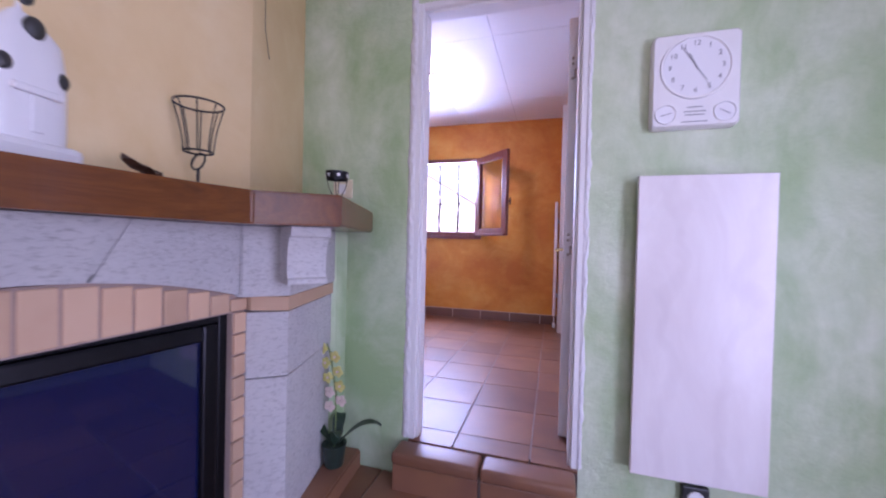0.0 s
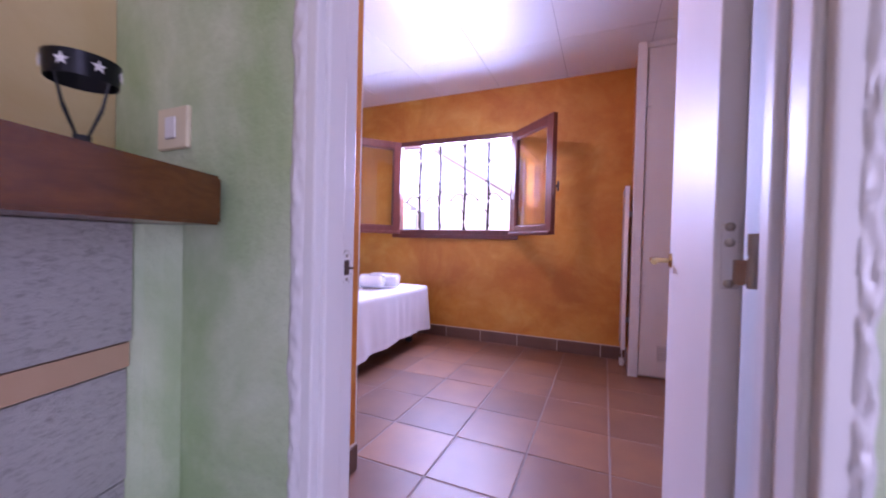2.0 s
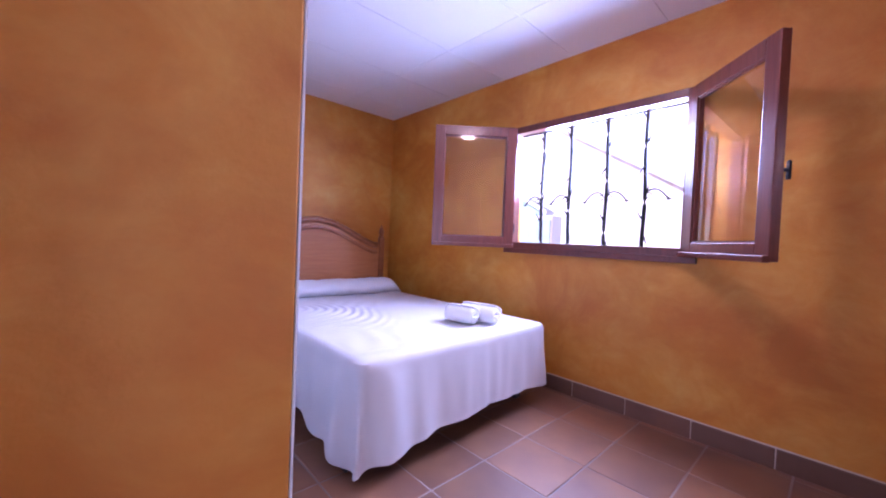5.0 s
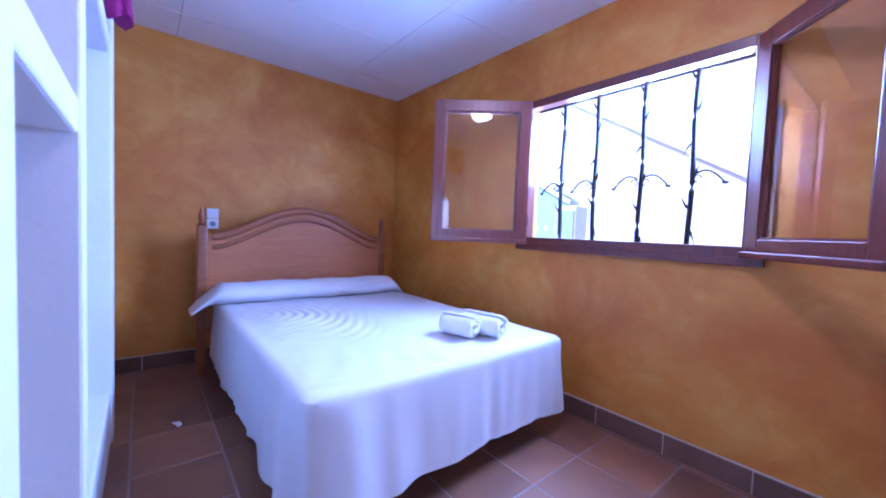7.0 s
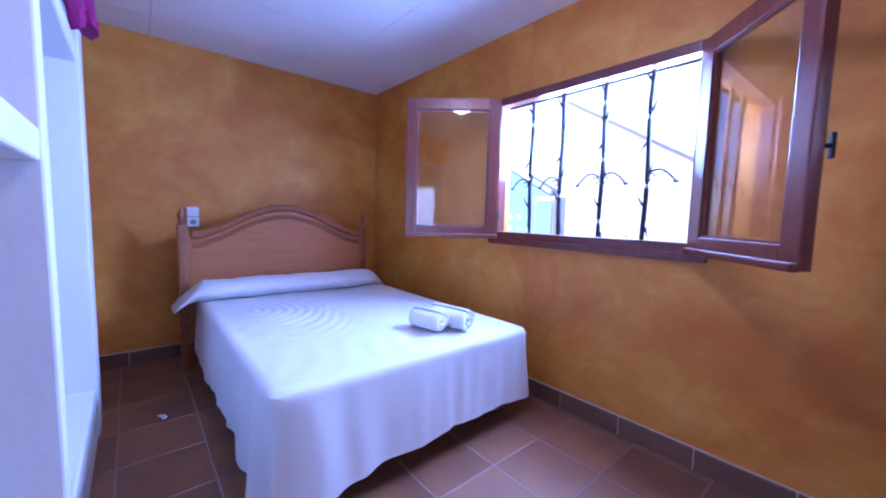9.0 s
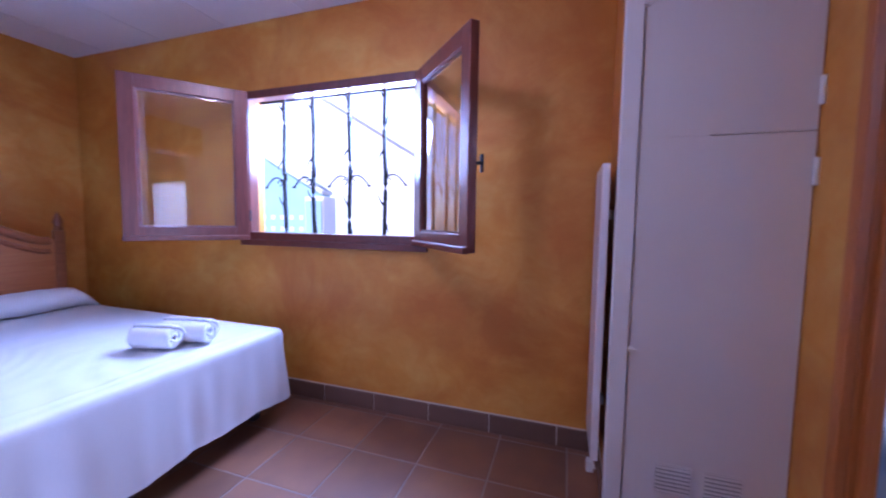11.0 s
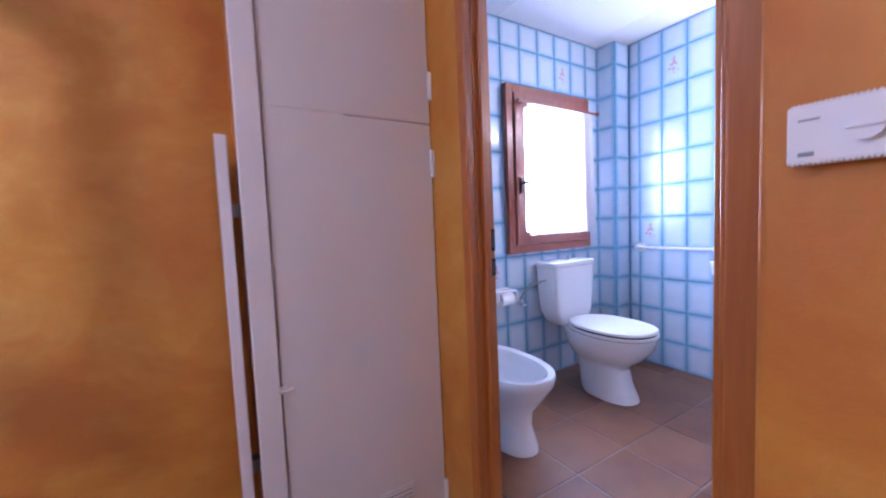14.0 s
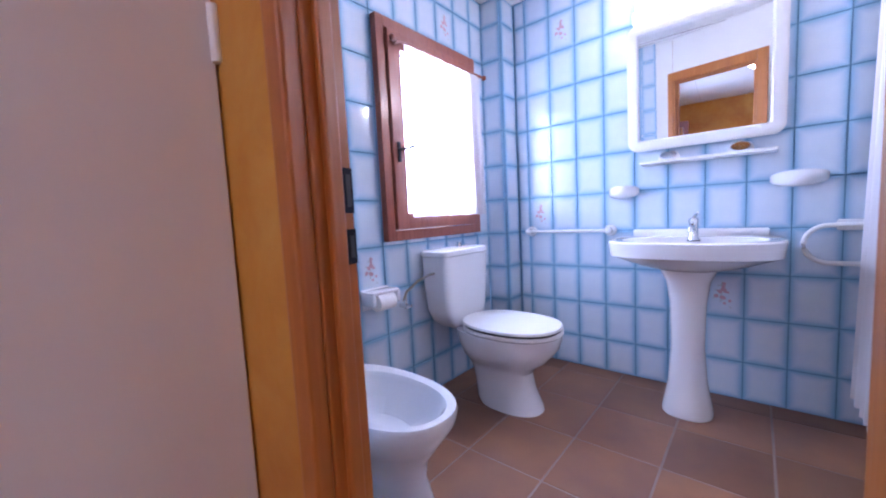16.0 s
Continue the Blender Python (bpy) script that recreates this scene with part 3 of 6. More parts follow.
# bedroom window: fixed frame and two inward-opened sashes
window_1 = thing("window_1", "dark red wooden window with two sashes opened inwards", "window", (WX0 + 0.001, 5.225, WZ0 + 0.001), kind="structure")
bm = framed(bmesh.new(), WX1 - WX0 - 0.002, WZ1 - WZ0 - 0.002, 0.052, 0.075)
part("window_frame", bm, WINDOW_WOOD, window_1)
bm = bmesh.new()
box(bm, -0.03, WX1 - WX0 + 0.03, -0.012, 0.0135, -0.035, 0.004, 0.004)
part("window_sill", bm, WINDOW_WOOD, window_1)
for nm, hx, sgn, ang in (("left", 0.045, 1, -132.0), ("right", WX1 - WX0 - 0.047, -1, -46.0)):
    W, H = 0.65 if sgn > 0 else 0.61, WZ1 - WZ0 - 0.02
    m = pose(hx, -0.004, 0.006, 0, 0, ang)
    bm = bmesh.new()
    framed(bm, W, H, 0.078, 0.042)
    box(bm, 0.0, W, *((0.030, 0.064) if sgn > 0 else (-0.022, 0.012)), -0.004, 0.026, 0.006)
    # glazing beads
    for q in ((0.078, W - 0.078, 0.008, 0.02, 0.078, 0.088), (0.078, W - 0.078, 0.008, 0.02, H - 0.088, H - 0.078), (0.078, 0.088, 0.008, 0.02, 0.088, H - 0.088), (W - 0.088, W - 0.078, 0.008, 0.02, 0.088, H - 0.088)):
        box(bm, *q)
    sash = part("sash", bm, WINDOW_WOOD, window_1, "dark red sash standing open")
    sash.matrix_basis = m
    pane = part("pane", boxes((0.076, W - 0.076, 0.022, 0.026, 0.076, H - 0.076)), GLASS, sash, "clear glass pane")
    pane.visible_shadow = False
    bm = bmesh.new()
    if sgn < 0:
        y = -0.004
        rod(bm, (W - 0.03, 0.040, 0.385), (W - 0.03, 0.085, 0.385), 0.008)
        box(bm, W - 0.040, W - 0.020, 0.078, 0.090, 0.345, 0.425, 0.005)
        box(bm, W - 0.043, W - 0.017, 0.041, 0.047, 0.345, 0.425, 0.002)
    else:
        for z in (0.12, H - 0.16):
            rod(bm, (-0.004, 0.02, z), (-0.004, 0.02, z + 0.07), 0.008)
    part("window_handle" if sgn < 0 else "hinge", bm, IRON, sash, "black iron handle" if sgn < 0 else "")

# wrought-iron grille outside it
grille = thing("window_grille", "black wrought-iron window grille with leaves and scrolls", "grille", (0, 5.36, 0))
rng = random.Random(4)
for x in (-1.665, -1.43, -1.155, -0.905):
    bm = bmesh.new()
    pts = [(x + 0.004 * math.sin(z * 9 + x * 5), 0, z) for z in [WZ0 + 0.001 + (WZ1 - WZ0 - 0.002) * k / 24 for k in range(25)]]
    tube(bm, pts, 0.0135, 8)
    bar = part("bar", bm, IRON, grille)
    for k in range(6):
        z = WZ0 + 0.10 + 0.155 * k + rng.uniform(-0.03, 0.03)
        s = -1 if k % 2 else 1
        q = 1 if k % 3 else -1
        bm = bmesh.new()
        tube(bm, [(x + s * 0.01, 0.0, z), (x + s * 0.020, -0.010, z + 0.02 * q), (x + s * 0.028, -0.016, z + 0.038 * q), (x + s * 0.036, -0.018, z + 0.065 * q)], 0.008, 6, 0.0015)
        part("iron_leaf", bm, IRON, bar)
    for s in {-1.665: (-1,), -1.43: (-1,), -1.155: (-1, 1), -0.905: (1,)}[x]:
        bm = bmesh.new()
        z = 1.385
        pts = [(x + s * (0.012 + 0.135 * u), -0.012, z + 0.020 + 0.050 * math.sin(0.4 + u * 2.7) - 0.03 * u) for u in [k / 12 for k in range(13)]]
        tube(bm, pts, 0.0055, 6)
        ball(bm, pts[-1], 0.012, (1.3, 0.8, 0.7), 8)
        tube(bm, [(x + s * (0.03 + 0.018 * math.cos(a)), -0.012, z + 0.02 + 0.018 * math.sin(a)) for a in [k * 0.6 for k in range(9)]], 0.004, 6)
        part("scroll", bm, IRON, bar)
for z in (WZ0 + 0.03, WZ1 - 0.03):
    part("rail", boxes((WX0 + 0.001, WX1 - 0.001, 0.012, 0.02, z - 0.01, z + 0.01)), IRON, grille)

# bathroom window
window_2 = thing("window_2", "brown wooden bathroom window with a sheer curtain", "window", (1.925, 5.555, 0.915), kind="structure")
bm = framed(bmesh.new(), 0.815, 1.105, 0.055, 0.04)
part("window_frame", bm, BATH_WOOD, window_2, "varnished outer frame")
bm = bmesh.new()
q = framed(bm, 0.70, 0.99, 0.085, 0.045)
bmesh.ops.translate(bm, verts=bm.verts, vec=(0.0575, -0.014, 0.0575))
sash = part("sash", bm, BATH_WOOD, window_2)
pane = part("pane", boxes((0.14, 0.675, 0.012, 0.017, 0.14, 0.965)), GLASS, sash)
pane.visible_shadow = False
bm = bmesh.new()
box(bm, 0.082, 0.10, -0.024, -0.013, 0.40, 0.50, 0.003)
tube(bm, [(0.091, -0.02, 0.46), (0.091, -0.05, 0.46), (0.12, -0.056, 0.466), (0.17, -0.056, 0.485)], 0.007, 8)
part("window_handle", bm, IRON, sash, "dark window lever", True)
rodthing = thing("curtain_rod", "thin wooden curtain rod on the bathroom window", "curtain rod", (1.925, 5.555, 0.915))
bm = bmesh.new()
rod(bm, (0.07, -0.05, 0.985), (0.83, -0.05, 0.985), 0.007)
ball(bm, (0.845, -0.05, 0.985), 0.016)
ball(bm, (0.06, -0.05, 0.985), 0.016)
part("rod", bm, BATH_WOOD, rodthing, smooth=True)
for x in (0.10, 0.80):
    part("bracket", boxes((x - 0.008, x + 0.008, -0.05, -0.0135, 0.977, 0.993)), BATH_WOOD, rodthing)
bm = bmesh.new()
nx, nz = 90, 14
vs = []
for j in range(nz + 1):
    row = []
    for i in range(nx + 1):
        u, v = i / nx, j / nz
        w = 0.010 * (0.35 + v) * math.sin(u * 44 + 2 * math.sin(u * 9))
        row.append(bm.verts.new((0.135 + (0.655 + 0.035 * v) * u, -0.05 + w, 0.978 - v * (0.860 + 0.002 * math.sin(u * 30)))))
    vs.append(row)
for j in range(nz):
    for i in range(nx):
        bm.faces.new((vs[j][i], vs[j][i + 1], vs[j + 1][i + 1], vs[j + 1][i]))
cur = solid("curtain", bm, LACE, "sheer white curtain over the bathroom window", "curtain", smooth=True)
cur.location = (1.925, 5.555, 0.915)

# ---- bedroom things ----
# built-in white shelving
shelf = thing("shelving", "built-in white plastered shelving beside the bed, cloth on top", "shelving")
for x0, x1 in ((-1.52, -1.44), (-2.72, -2.55)):
    bm = bmesh.new()
    box(bm, x0, x1, 2.442, 3.068, 0, CEIL, 0.008)
    part("upright", bm, WHITE_PLASTER, shelf)
bm = bmesh.new()
box(bm, -0.835, -0.757, 3.063, 3.068, 0, CEIL)
part("end_face", bm, WHITE_PLASTER, shelf)
for x0, x1, zs in ((-1.44, -0.836, ((0.0, 0.12), (1.28, 1.365), (2.0, 2.08))), (-2.55, -1.52, ((0.0, 0.25), (1.84, 1.92)))):
    for z0, z1 in zs:
        bm = bmesh.new()
        box(bm, x0 - 0.002, x1 + 0.002, 2.442, 3.060, z0, z1, 0.008)
        part("shelf", bm, WHITE_PLASTER, shelf)
bm = bmesh.new()
box(bm, -2.55, -0.836, 2.441, 2.46, 0, CEIL)
part("back", bm, WHITE_PLASTER, shelf)

# magenta cloth hanging over the upper shelf's edge
bm = bmesh.new()
rings = []
for j in range(15):
    v = j / 14
    ring = []
    for k in range(26):
        a = 2 * math.pi * k / 26
        r = 0.13 * (1 - 0.45 * v) * (1 + 0.22 * math.sin(3 * a + 4 * v) + 0.10 * math.sin(7 * a + 9 * v))
        ring.append((-2.43 + 0.85 * r * math.cos(a), 3.05 + 0.05 * v + 0.55 * r * math.sin(a), 2.23 - 0.28 * v + 0.02 * math.sin(2 * a)))
    rings.append(ring)
lofted(bm, rings)
solid("cloth", bm, PURPLE, "crumpled magenta cloth hanging off the white shelf", "cloth", smooth=True)

# bed
BX, BYC, BL, BW, BT = -1.35, 4.278, 1.905, 1.42, 0.535
bed = thing("bed", "double bed made up with a plain white sheet", "bed", (BX, BYC, 0))


def sheet_ring(inset, z, flare=0.0, wave=0.0, hem=0.0, n=340):
    """One even ring round the mattress: local x from -BL (head) to 0 (foot), y across."""
    hx, hy = BL / 2 - inset + flare, BW / 2 - inset + flare
    r = min(0.045, hx * 0.9, hy * 0.9)
    sides = ((hx - r, hy, -1, 0, 2 * (hx - r)), (-hx, hy - r, 0, -1, 2 * (hy - r)), (-hx + r, -hy, 1, 0, 2 * (hx - r)), (hx, -hy + r, 0, 1, 2 * (hy - r)))
    arc = math.pi * r / 2
    total = sum(q[4] for q in sides) + 4 * arc
    out = []
    for k in range(n):
        d = total * k / n
        for i, (x0, y0, dx, dy, L) in enumerate(sides):
            nx, ny = (dy, -dx)
            if d <= L:
                x, y = x0 + dx * d, y0 + dy * d
                break
            d -= L
            if d <= arc:
                a = d / r
                cx, cy = x0 + dx * L - nx * r, y0 + dy * L - ny * r
                nx, ny = nx * math.cos(a) + dx * math.sin(a), ny * math.cos(a) + dy * math.sin(a)
                x, y = cx + nx * r, cy + ny * r
                break
            d -= arc
        g = math.exp(-((x - hx) / 0.30) ** 2 - ((y + hy) / 0.22) ** 2)
        w = wave * (0.55 * math.sin(x * 9 + 2 * math.sin(x * 3)) + 0.5 * math.sin(y * 7 + 2 * math.sin(y * 4 + 1)) + 0.3 * noise.noise(Vector((x * 9, y * 9, 3))))
        w += wave * (4.2 * g * math.sin((x - y) * 26) + 0.85 * noise.noise(Vector((x * 17, y * 17, z * 3.5))) + 0.30 * math.sin(x * 47 + y * 41 + 3 * math.sin(x * 5 + y * 6)))
        dz = hem * (0.45 * math.sin(x * 5 + 1) + 0.45 * math.sin(y * 4.3 + 0.5) + 0.2 * math.sin(x * 19 + y * 17)) - 2.6 * hem * g
        out.append((x - BL / 2 + w * nx, y + w * ny, max(0.012, z + dz)))
    return out


bm = bmesh.new()
NR = 64
rings = [sheet_ring((BW / 2 - 0.012) * (1 - k / NR) + 0.03 * k / NR, BT) for k in range(NR)]
for i, r in enumerate(rings):
    for j, (x, y, z) in enumerate(r):
        n = noise.noise(Vector((x * 2.2, y * 2.2, 0))) * 0.009
        rr = math.hypot(x + 1.30, (y + 0.55) * 1.25)
        band = math.exp(-((x + 0.98) / 0.36) ** 2 - ((y + 0.36) / 0.22) ** 2)
        n += band * 0.0065 * math.sin(rr * 82 + 5 * noise.noise(Vector((x * 3, y * 3, 2))))
        cr = max(0.0, noise.noise(Vector((x * 2.1, y * 2.1, 8))) + 0.12)
        n += 0.0035 * cr * math.sin((x * 0.55 + y) * 38 + 7 * noise.noise(Vector((x * 2.4, y * 2.4, 5))))
        n += 0.006 * math.exp(-((x + 0.10 + 0.012 * math.sin(y * 5)) / 0.016) ** 2) + 0.0022 * noise.noise(Vector((x * 14, y * 7, 4)))
        r[j] = (x, y, z + n * min(1.0, (NR - i) / 5))
rings += [sheet_ring(0.014, BT - 0.003), sheet_ring(0.004, BT - 0.012), sheet_ring(0.0, BT - 0.03, 0.002, 0.001), sheet_ring(0.0, BT - 0.05, 0.003, 0.001)]
for k in range(1, 13):
    u = k / 12
    rings.append(sheet_ring(0, BT - 0.05 - 0.345 * u, 0.003 + 0.022 * u, 0.002 + 0.009 * u ** 0.8, 0.030 * u ** 2))
lofted(bm, rings, close=False)
bm.verts.ensure_lookup_table()
bm.faces.new([bm.verts[k] for k in range(340)])
part("sheet", bm, SHEET, bed, "white sheet hanging over the sides, creased", True)
bm = bmesh.new()
box(bm, -BL + 0.02, -0.02, -BW / 2 + 0.02, BW / 2 - 0.02, 0.24, BT - 0.02, 0.03)
part("mattress", bm, SHEET, bed)
bm = bmesh.new()
box(bm, -BL + 0.03, -0.04, -BW / 2 + 0.04, BW / 2 - 0.04, 0.19, 0.238, 0.006)
part("base_frame", bm, DARK, bed, "dark bed base")
for x in (-BL + 0.08, -0.16):
    for y in (-BW / 2 + 0.05, BW / 2 - 0.09):
        bm = bmesh.new()
        box(bm, x - 0.025, x + 0.025, y - 0.025, y + 0.025, 0, 0.19, 0.004)
        part("leg", bm, DARK, bed)

# bolster pillow with loose ends
bm = bmesh.new()
rings = []
for k in range(40):
    u = -1 + 2 * k / 39
    y = 0.86 * u
    end = max(0.0, abs(u) - 0.80) / 0.20
    ry, rz = 0.135 * (1 - 0.25 * end) + 0.008 * math.sin(k * 1.3), 0.072 * (1 - 0.88 * end ** 0.7) + 0.003 * math.sin(k * 2.1)
    drop = 0.11 * end ** 1.6
    rings.append([(BX - BL + 0.165 + 0.02 * math.sin(u * 3) + ry * math.cos(a), BYC + y * (1.0 if u < 0 else 0.86), BT + 0.068 - drop + rz * math.sin(a) + 0.0035 * math.sin(3 * a + k * 0.7)) for a in [2 * math.pi * j / 22 for j in range(22)]])
lofted(bm, rings)
solid("bolster", bm, SHEET, "long white bolster pillow at the head of the bed", "pillow", smooth=True)

# headboard
hb = thing("headboard", "honey-coloured wooden headboard with a double-curved top", "headboard", (-3.27, 0, 0))
HB0, HB1 = 3.50, 4.915


def crest(y):
    u = abs((y - (HB0 + HB1) / 2) / ((HB1 - HB0) / 2))
    top, low = 1.205, 0.985
    s = 0.5 + 0.5 * math.cos(math.pi * min(1, max(0, u / 0.90)))
    return low + (top - low) * s ** 0.75 + 0.012 * math.exp(-((u - 0.97) / 0.05) ** 2)


bm = bmesh.new()
ys = [HB0 + 0.03 + (HB1 - HB0 - 0.06) * k / 48 for k in range(49)]
front = [(0.012, y, crest(y)) for y in ys] + [(0.012, y, 0.30) for y in reversed(ys)]
lofted(bm, [[(-0.012, y, z) for _, y, z in front], front])
part("panel", bm, HEAD_WOOD, hb, smooth=True)
for off, rr, nm in ((0.0, 0.030, "top_moulding"), (-0.074, 0.017, "inner_moulding")):
    bm = bmesh.new()
    tube(bm, [(0.010, y, crest(y) + off) for y in ys[1:-1]], rr, 10)
    part(nm, bm, MOULD_WOOD, hb, smooth=True)
for y in (HB0, HB1):
    bm = bmesh.new()
    box(bm, -0.02, 0.022, y - 0.03, y + 0.03, 0.0, 1.06, 0.006)
    prof = [(0.022, 1.06), (0.028, 1.075), (0.018, 1.09), (0.026, 1.115), (0.024, 1.14), (0.012, 1.17), (0.004, 1.19)]
    lofted(bm, [[(0.001 + r * math.cos(a), y + r * math.sin(a), z) for a in [2 * math.pi * k / 14 for k in range(14)]] for r, z in prof])
    part("post", bm, MOULD_WOOD, hb, smooth=True)


def towel(at, rz, length, r):
    """A rolled towel: a spiral in section, drawn out along its length."""
    th = thing("towel", "white terry towel rolled up on the bed", "towel", at, rz, "rolled towels on the bed")
    bm = bmesh.new()
    n = 90
    sp = []
    for k in range(n):
        a = k / n * 2 * math.pi * 3.3
        rr = r * (0.18 + 0.82 * k / n)
        sp.append((rr * math.cos(a), rr * math.sin(a), rr, a))
    rows = []
    m = 18
    for j in range(m + 1):
        u = j / m
        edge = 1 - 0.10 * (abs(2 * u - 1) ** 6)
        rows.append([bm.verts.new(((u - 0.5) * length + 0.006 * math.sin(a * 1.7), x * edge + 0.0015 * math.sin(u * 40 + a * 3), r + z * edge * 0.94 + 0.0015 * math.sin(u * 33 + a * 2))) for x, z, rr, a in sp])
    for j in range(m):
        for k in range(n - 1):
            bm.faces.new((rows[j][k], rows[j][k + 1], rows[j + 1][k + 1], rows[j + 1][k]))
    ob = part("roll", bm, TOWEL, th, smooth=True)
    so = ob.modifiers.new("thick", "SOLIDIFY")
    so.thickness, so.offset = 0.0138, 0.0
    return th


towel((-1.655, 4.475, BT + 0.004), 14, 0.20, 0.058)
towel((-1.610, 4.600, BT + 0.004), 12, 0.25, 0.061)

# switch and socket over the headboard's post
for nm, z, lab in (("light_switch", 1.155, "white light switch above the headboard post"), ("wall_socket", 1.075, "white wall socket beside the headboard")):
    th = thing(nm, lab, "switch" if nm == "light_switch" else "socket", (-3.595, 3.60, z))
    bm = bmesh.new()
    box(bm, 0, 0.030, -0.040, 0.040, -0.038, 0.038, 0.005)
    body = part("plate", bm, PLASTIC, th)
    bm = bmesh.new()
    if nm == "light_switch":
        box(bm, 0.0305, 0.034, -0.025, 0.025, -0.027, 0.027, 0.002)
        part("rocker", bm, PLASTIC, th)
    else:
        rod(bm, (0.0302, 0, 0), (0.0312, 0, 0), 0.021, seg=20)
        part("recess", bm, GREY_TEXT, th)
        bm = bmesh.new()
        for y in (-0.009, 0.009):
            rod(bm, (0.0313, y, 0), (0.0323, y, 0), 0.003)
        part("pin_hole", bm, DARK, th)

# marble radiator panels: one in the bedroom, one in the living room


def radiator(name, x0, x1, y0, y1, z0, z1, label, cx, cy):
    th = thing(name, label, "radiator")
    bm = bmesh.new()
    box(bm, x0, x1, y0, y1, z0, z1, 0.003)
    part("slab", bm, MARBLE, th)
    for z in (z0 + 0.2, z1 - 0.2):
        part("bracket", boxes((cx - 0.02, cx + 0.02, cy - 0.02, cy + 0.02, z - 0.02, z + 0.02)), STEEL, th)
    return th


rad = radiator("radiator", 0.300, 0.330, 4.885, 5.205, 0.17, 1.40, "pale marble radiator slab hung on the closet's side wall", 0.345, 5.05)
bm = bmesh.new()
tube(bm, [(0.315, 5.12, 0.175), (0.315, 5.12, 0.12), (0.322, 5.09, 0.06), (0.335, 5.05, 0.03)], 0.004, 6)
part("cable", bm, PLASTIC, rad)
bm = bmesh.new()
box(bm, 0.300, 0.332, 5.06, 5.10, 0.0, 0.055, 0.006)
part("plug", bm, PLASTIC, rad, "white plug hanging at the floor")

# closet with a full-height pale door
cl = thing("closet", "built-in closet with a pale grey-white door and vents", "closet", (0, 4.84, 0))
bm = bmesh.new()
box(bm, 0.350, 0.413, -0.018, 0.028, 0, CEIL - 0.002, 0.004)
part("post", bm, WHITE_PAINT, cl)
bm = bmesh.new()
box(bm, 0.4135, 0.9445, 0.0, 0.028, 2.375, CEIL - 0.002, 0.003)
part("head", bm, WHITE_PAINT, cl)
part("interior", boxes((0.4135, 0.9445, 0.030, 0.05, 0.0, CEIL - 0.002)), JOINT, cl)
for nm, z0, z1 in (("door", 0.02, 1.473), ("upper_door", 1.4765, 2.37)):
    bm = bmesh.new()
    box(bm, 0.417, 0.941, -0.006, 0.022, z0, z1, 0.0025)
    d = part(nm, bm, GREY_PAINT, cl, "plain pale painted panel")
    kz = 0.68 if nm == "door" else 1.955
    bm = bmesh.new()
    box(bm, 0.405, 0.432, -0.012, -0.006, kz - 0.012, kz + 0.012, 0.002)
    rod(bm, (0.428, -0.006, kz), (0.428, -0.018, kz), 0.005)
    box(bm, 0.408, 0.448, -0.021, -0.016, kz - 0.006, kz + 0.005, 0.002)
    part("catch", bm, WHITE_PAINT, d, "small painted turn catch", True)
    if nm == "door":
        for vx in (0.527, 0.688):
            bm = bmesh.new()
            framed(bm, 0.126, 0.118, 0.005, 0.004, 0.0)
            bmesh.ops.translate(bm, verts=bm.verts, vec=(vx, -0.0105, 0.127))
            v = part("vent", bm, GREY_PAINT, d)
bm = bmesh.new()
box(bm, 0.418, 0.640, -0.0054, 0.02, 1.4722, 1.4772)
part("painted_over_joint", bm, GREY_PAINT, cl)
for z in (0.16, 1.34, 1.60):
    bm = bmesh.new()
    rod(bm, (0.941, -0.014, z - 0.045), (0.941, -0.014, z + 0.045), 0.009)
    part("hinge", bm, PLASTIC, cl, "white hinge", True)
for vx in (0.527, 0.688):
    # dark plate gives the shade between the slats as a colour
    part("vent_shadow_plate", boxes((vx + 0.003, vx + 0.123, -0.0068, -0.0062, 0.130, 0.242)), GREY_TEXT, cl, "dark grey plate for the shade between the vent slats")
    for k in range(7):
        z = 0.135 + 0.0155 * k
        bm = bmesh.new()
        box(bm, vx + 0.006, vx + 0.120, -0.0115, -0.007, z, z + 0.009, 0.0)
        part("vent_slat", bm, WHITE_PAINT, cl)

# thermostat
th = thing("thermostat", "white room thermostat with a dial", "thermostat")
th.matrix_world = pose(1.0195, 3.860, 1.234)
th.scale = (1, 0.92, 0.98)
bm = bmesh.new()
box(bm, -0.028, 0, -0.060, 0.056, -0.041, 0.041, 0.004)
body = part("body", bm, PLASTIC, th)
bm = bmesh.new()
rod(bm, (-0.028, -0.028, 0.0), (-0.037, -0.028, 0.0), 0.019, seg=24)
box(bm, -0.041, -0.036, -0.046, -0.010, -0.003, 0.003, 0.001)
part("dial", bm, PLASTIC, th, smooth=True)
for s in (-1, 1):
    for k in range(18):
        y = -0.052 + 0.0058 * k
        bm = bmesh.new()
        box(bm, -0.027, -0.006, y, y + 0.003, s * 0.041 - 0.0015, s * 0.041 + 0.0015)
        part("vent_rib", bm, PLASTIC, th)
part("print", boxes((-0.0288, -0.0281, 0.018, 0.042, 0.018, 0.0205)), GREY_TEXT, th)
part("print", boxes((-0.0288, -0.0281, 0.024, 0.042, -0.031, -0.025)), GREY_TEXT, th)

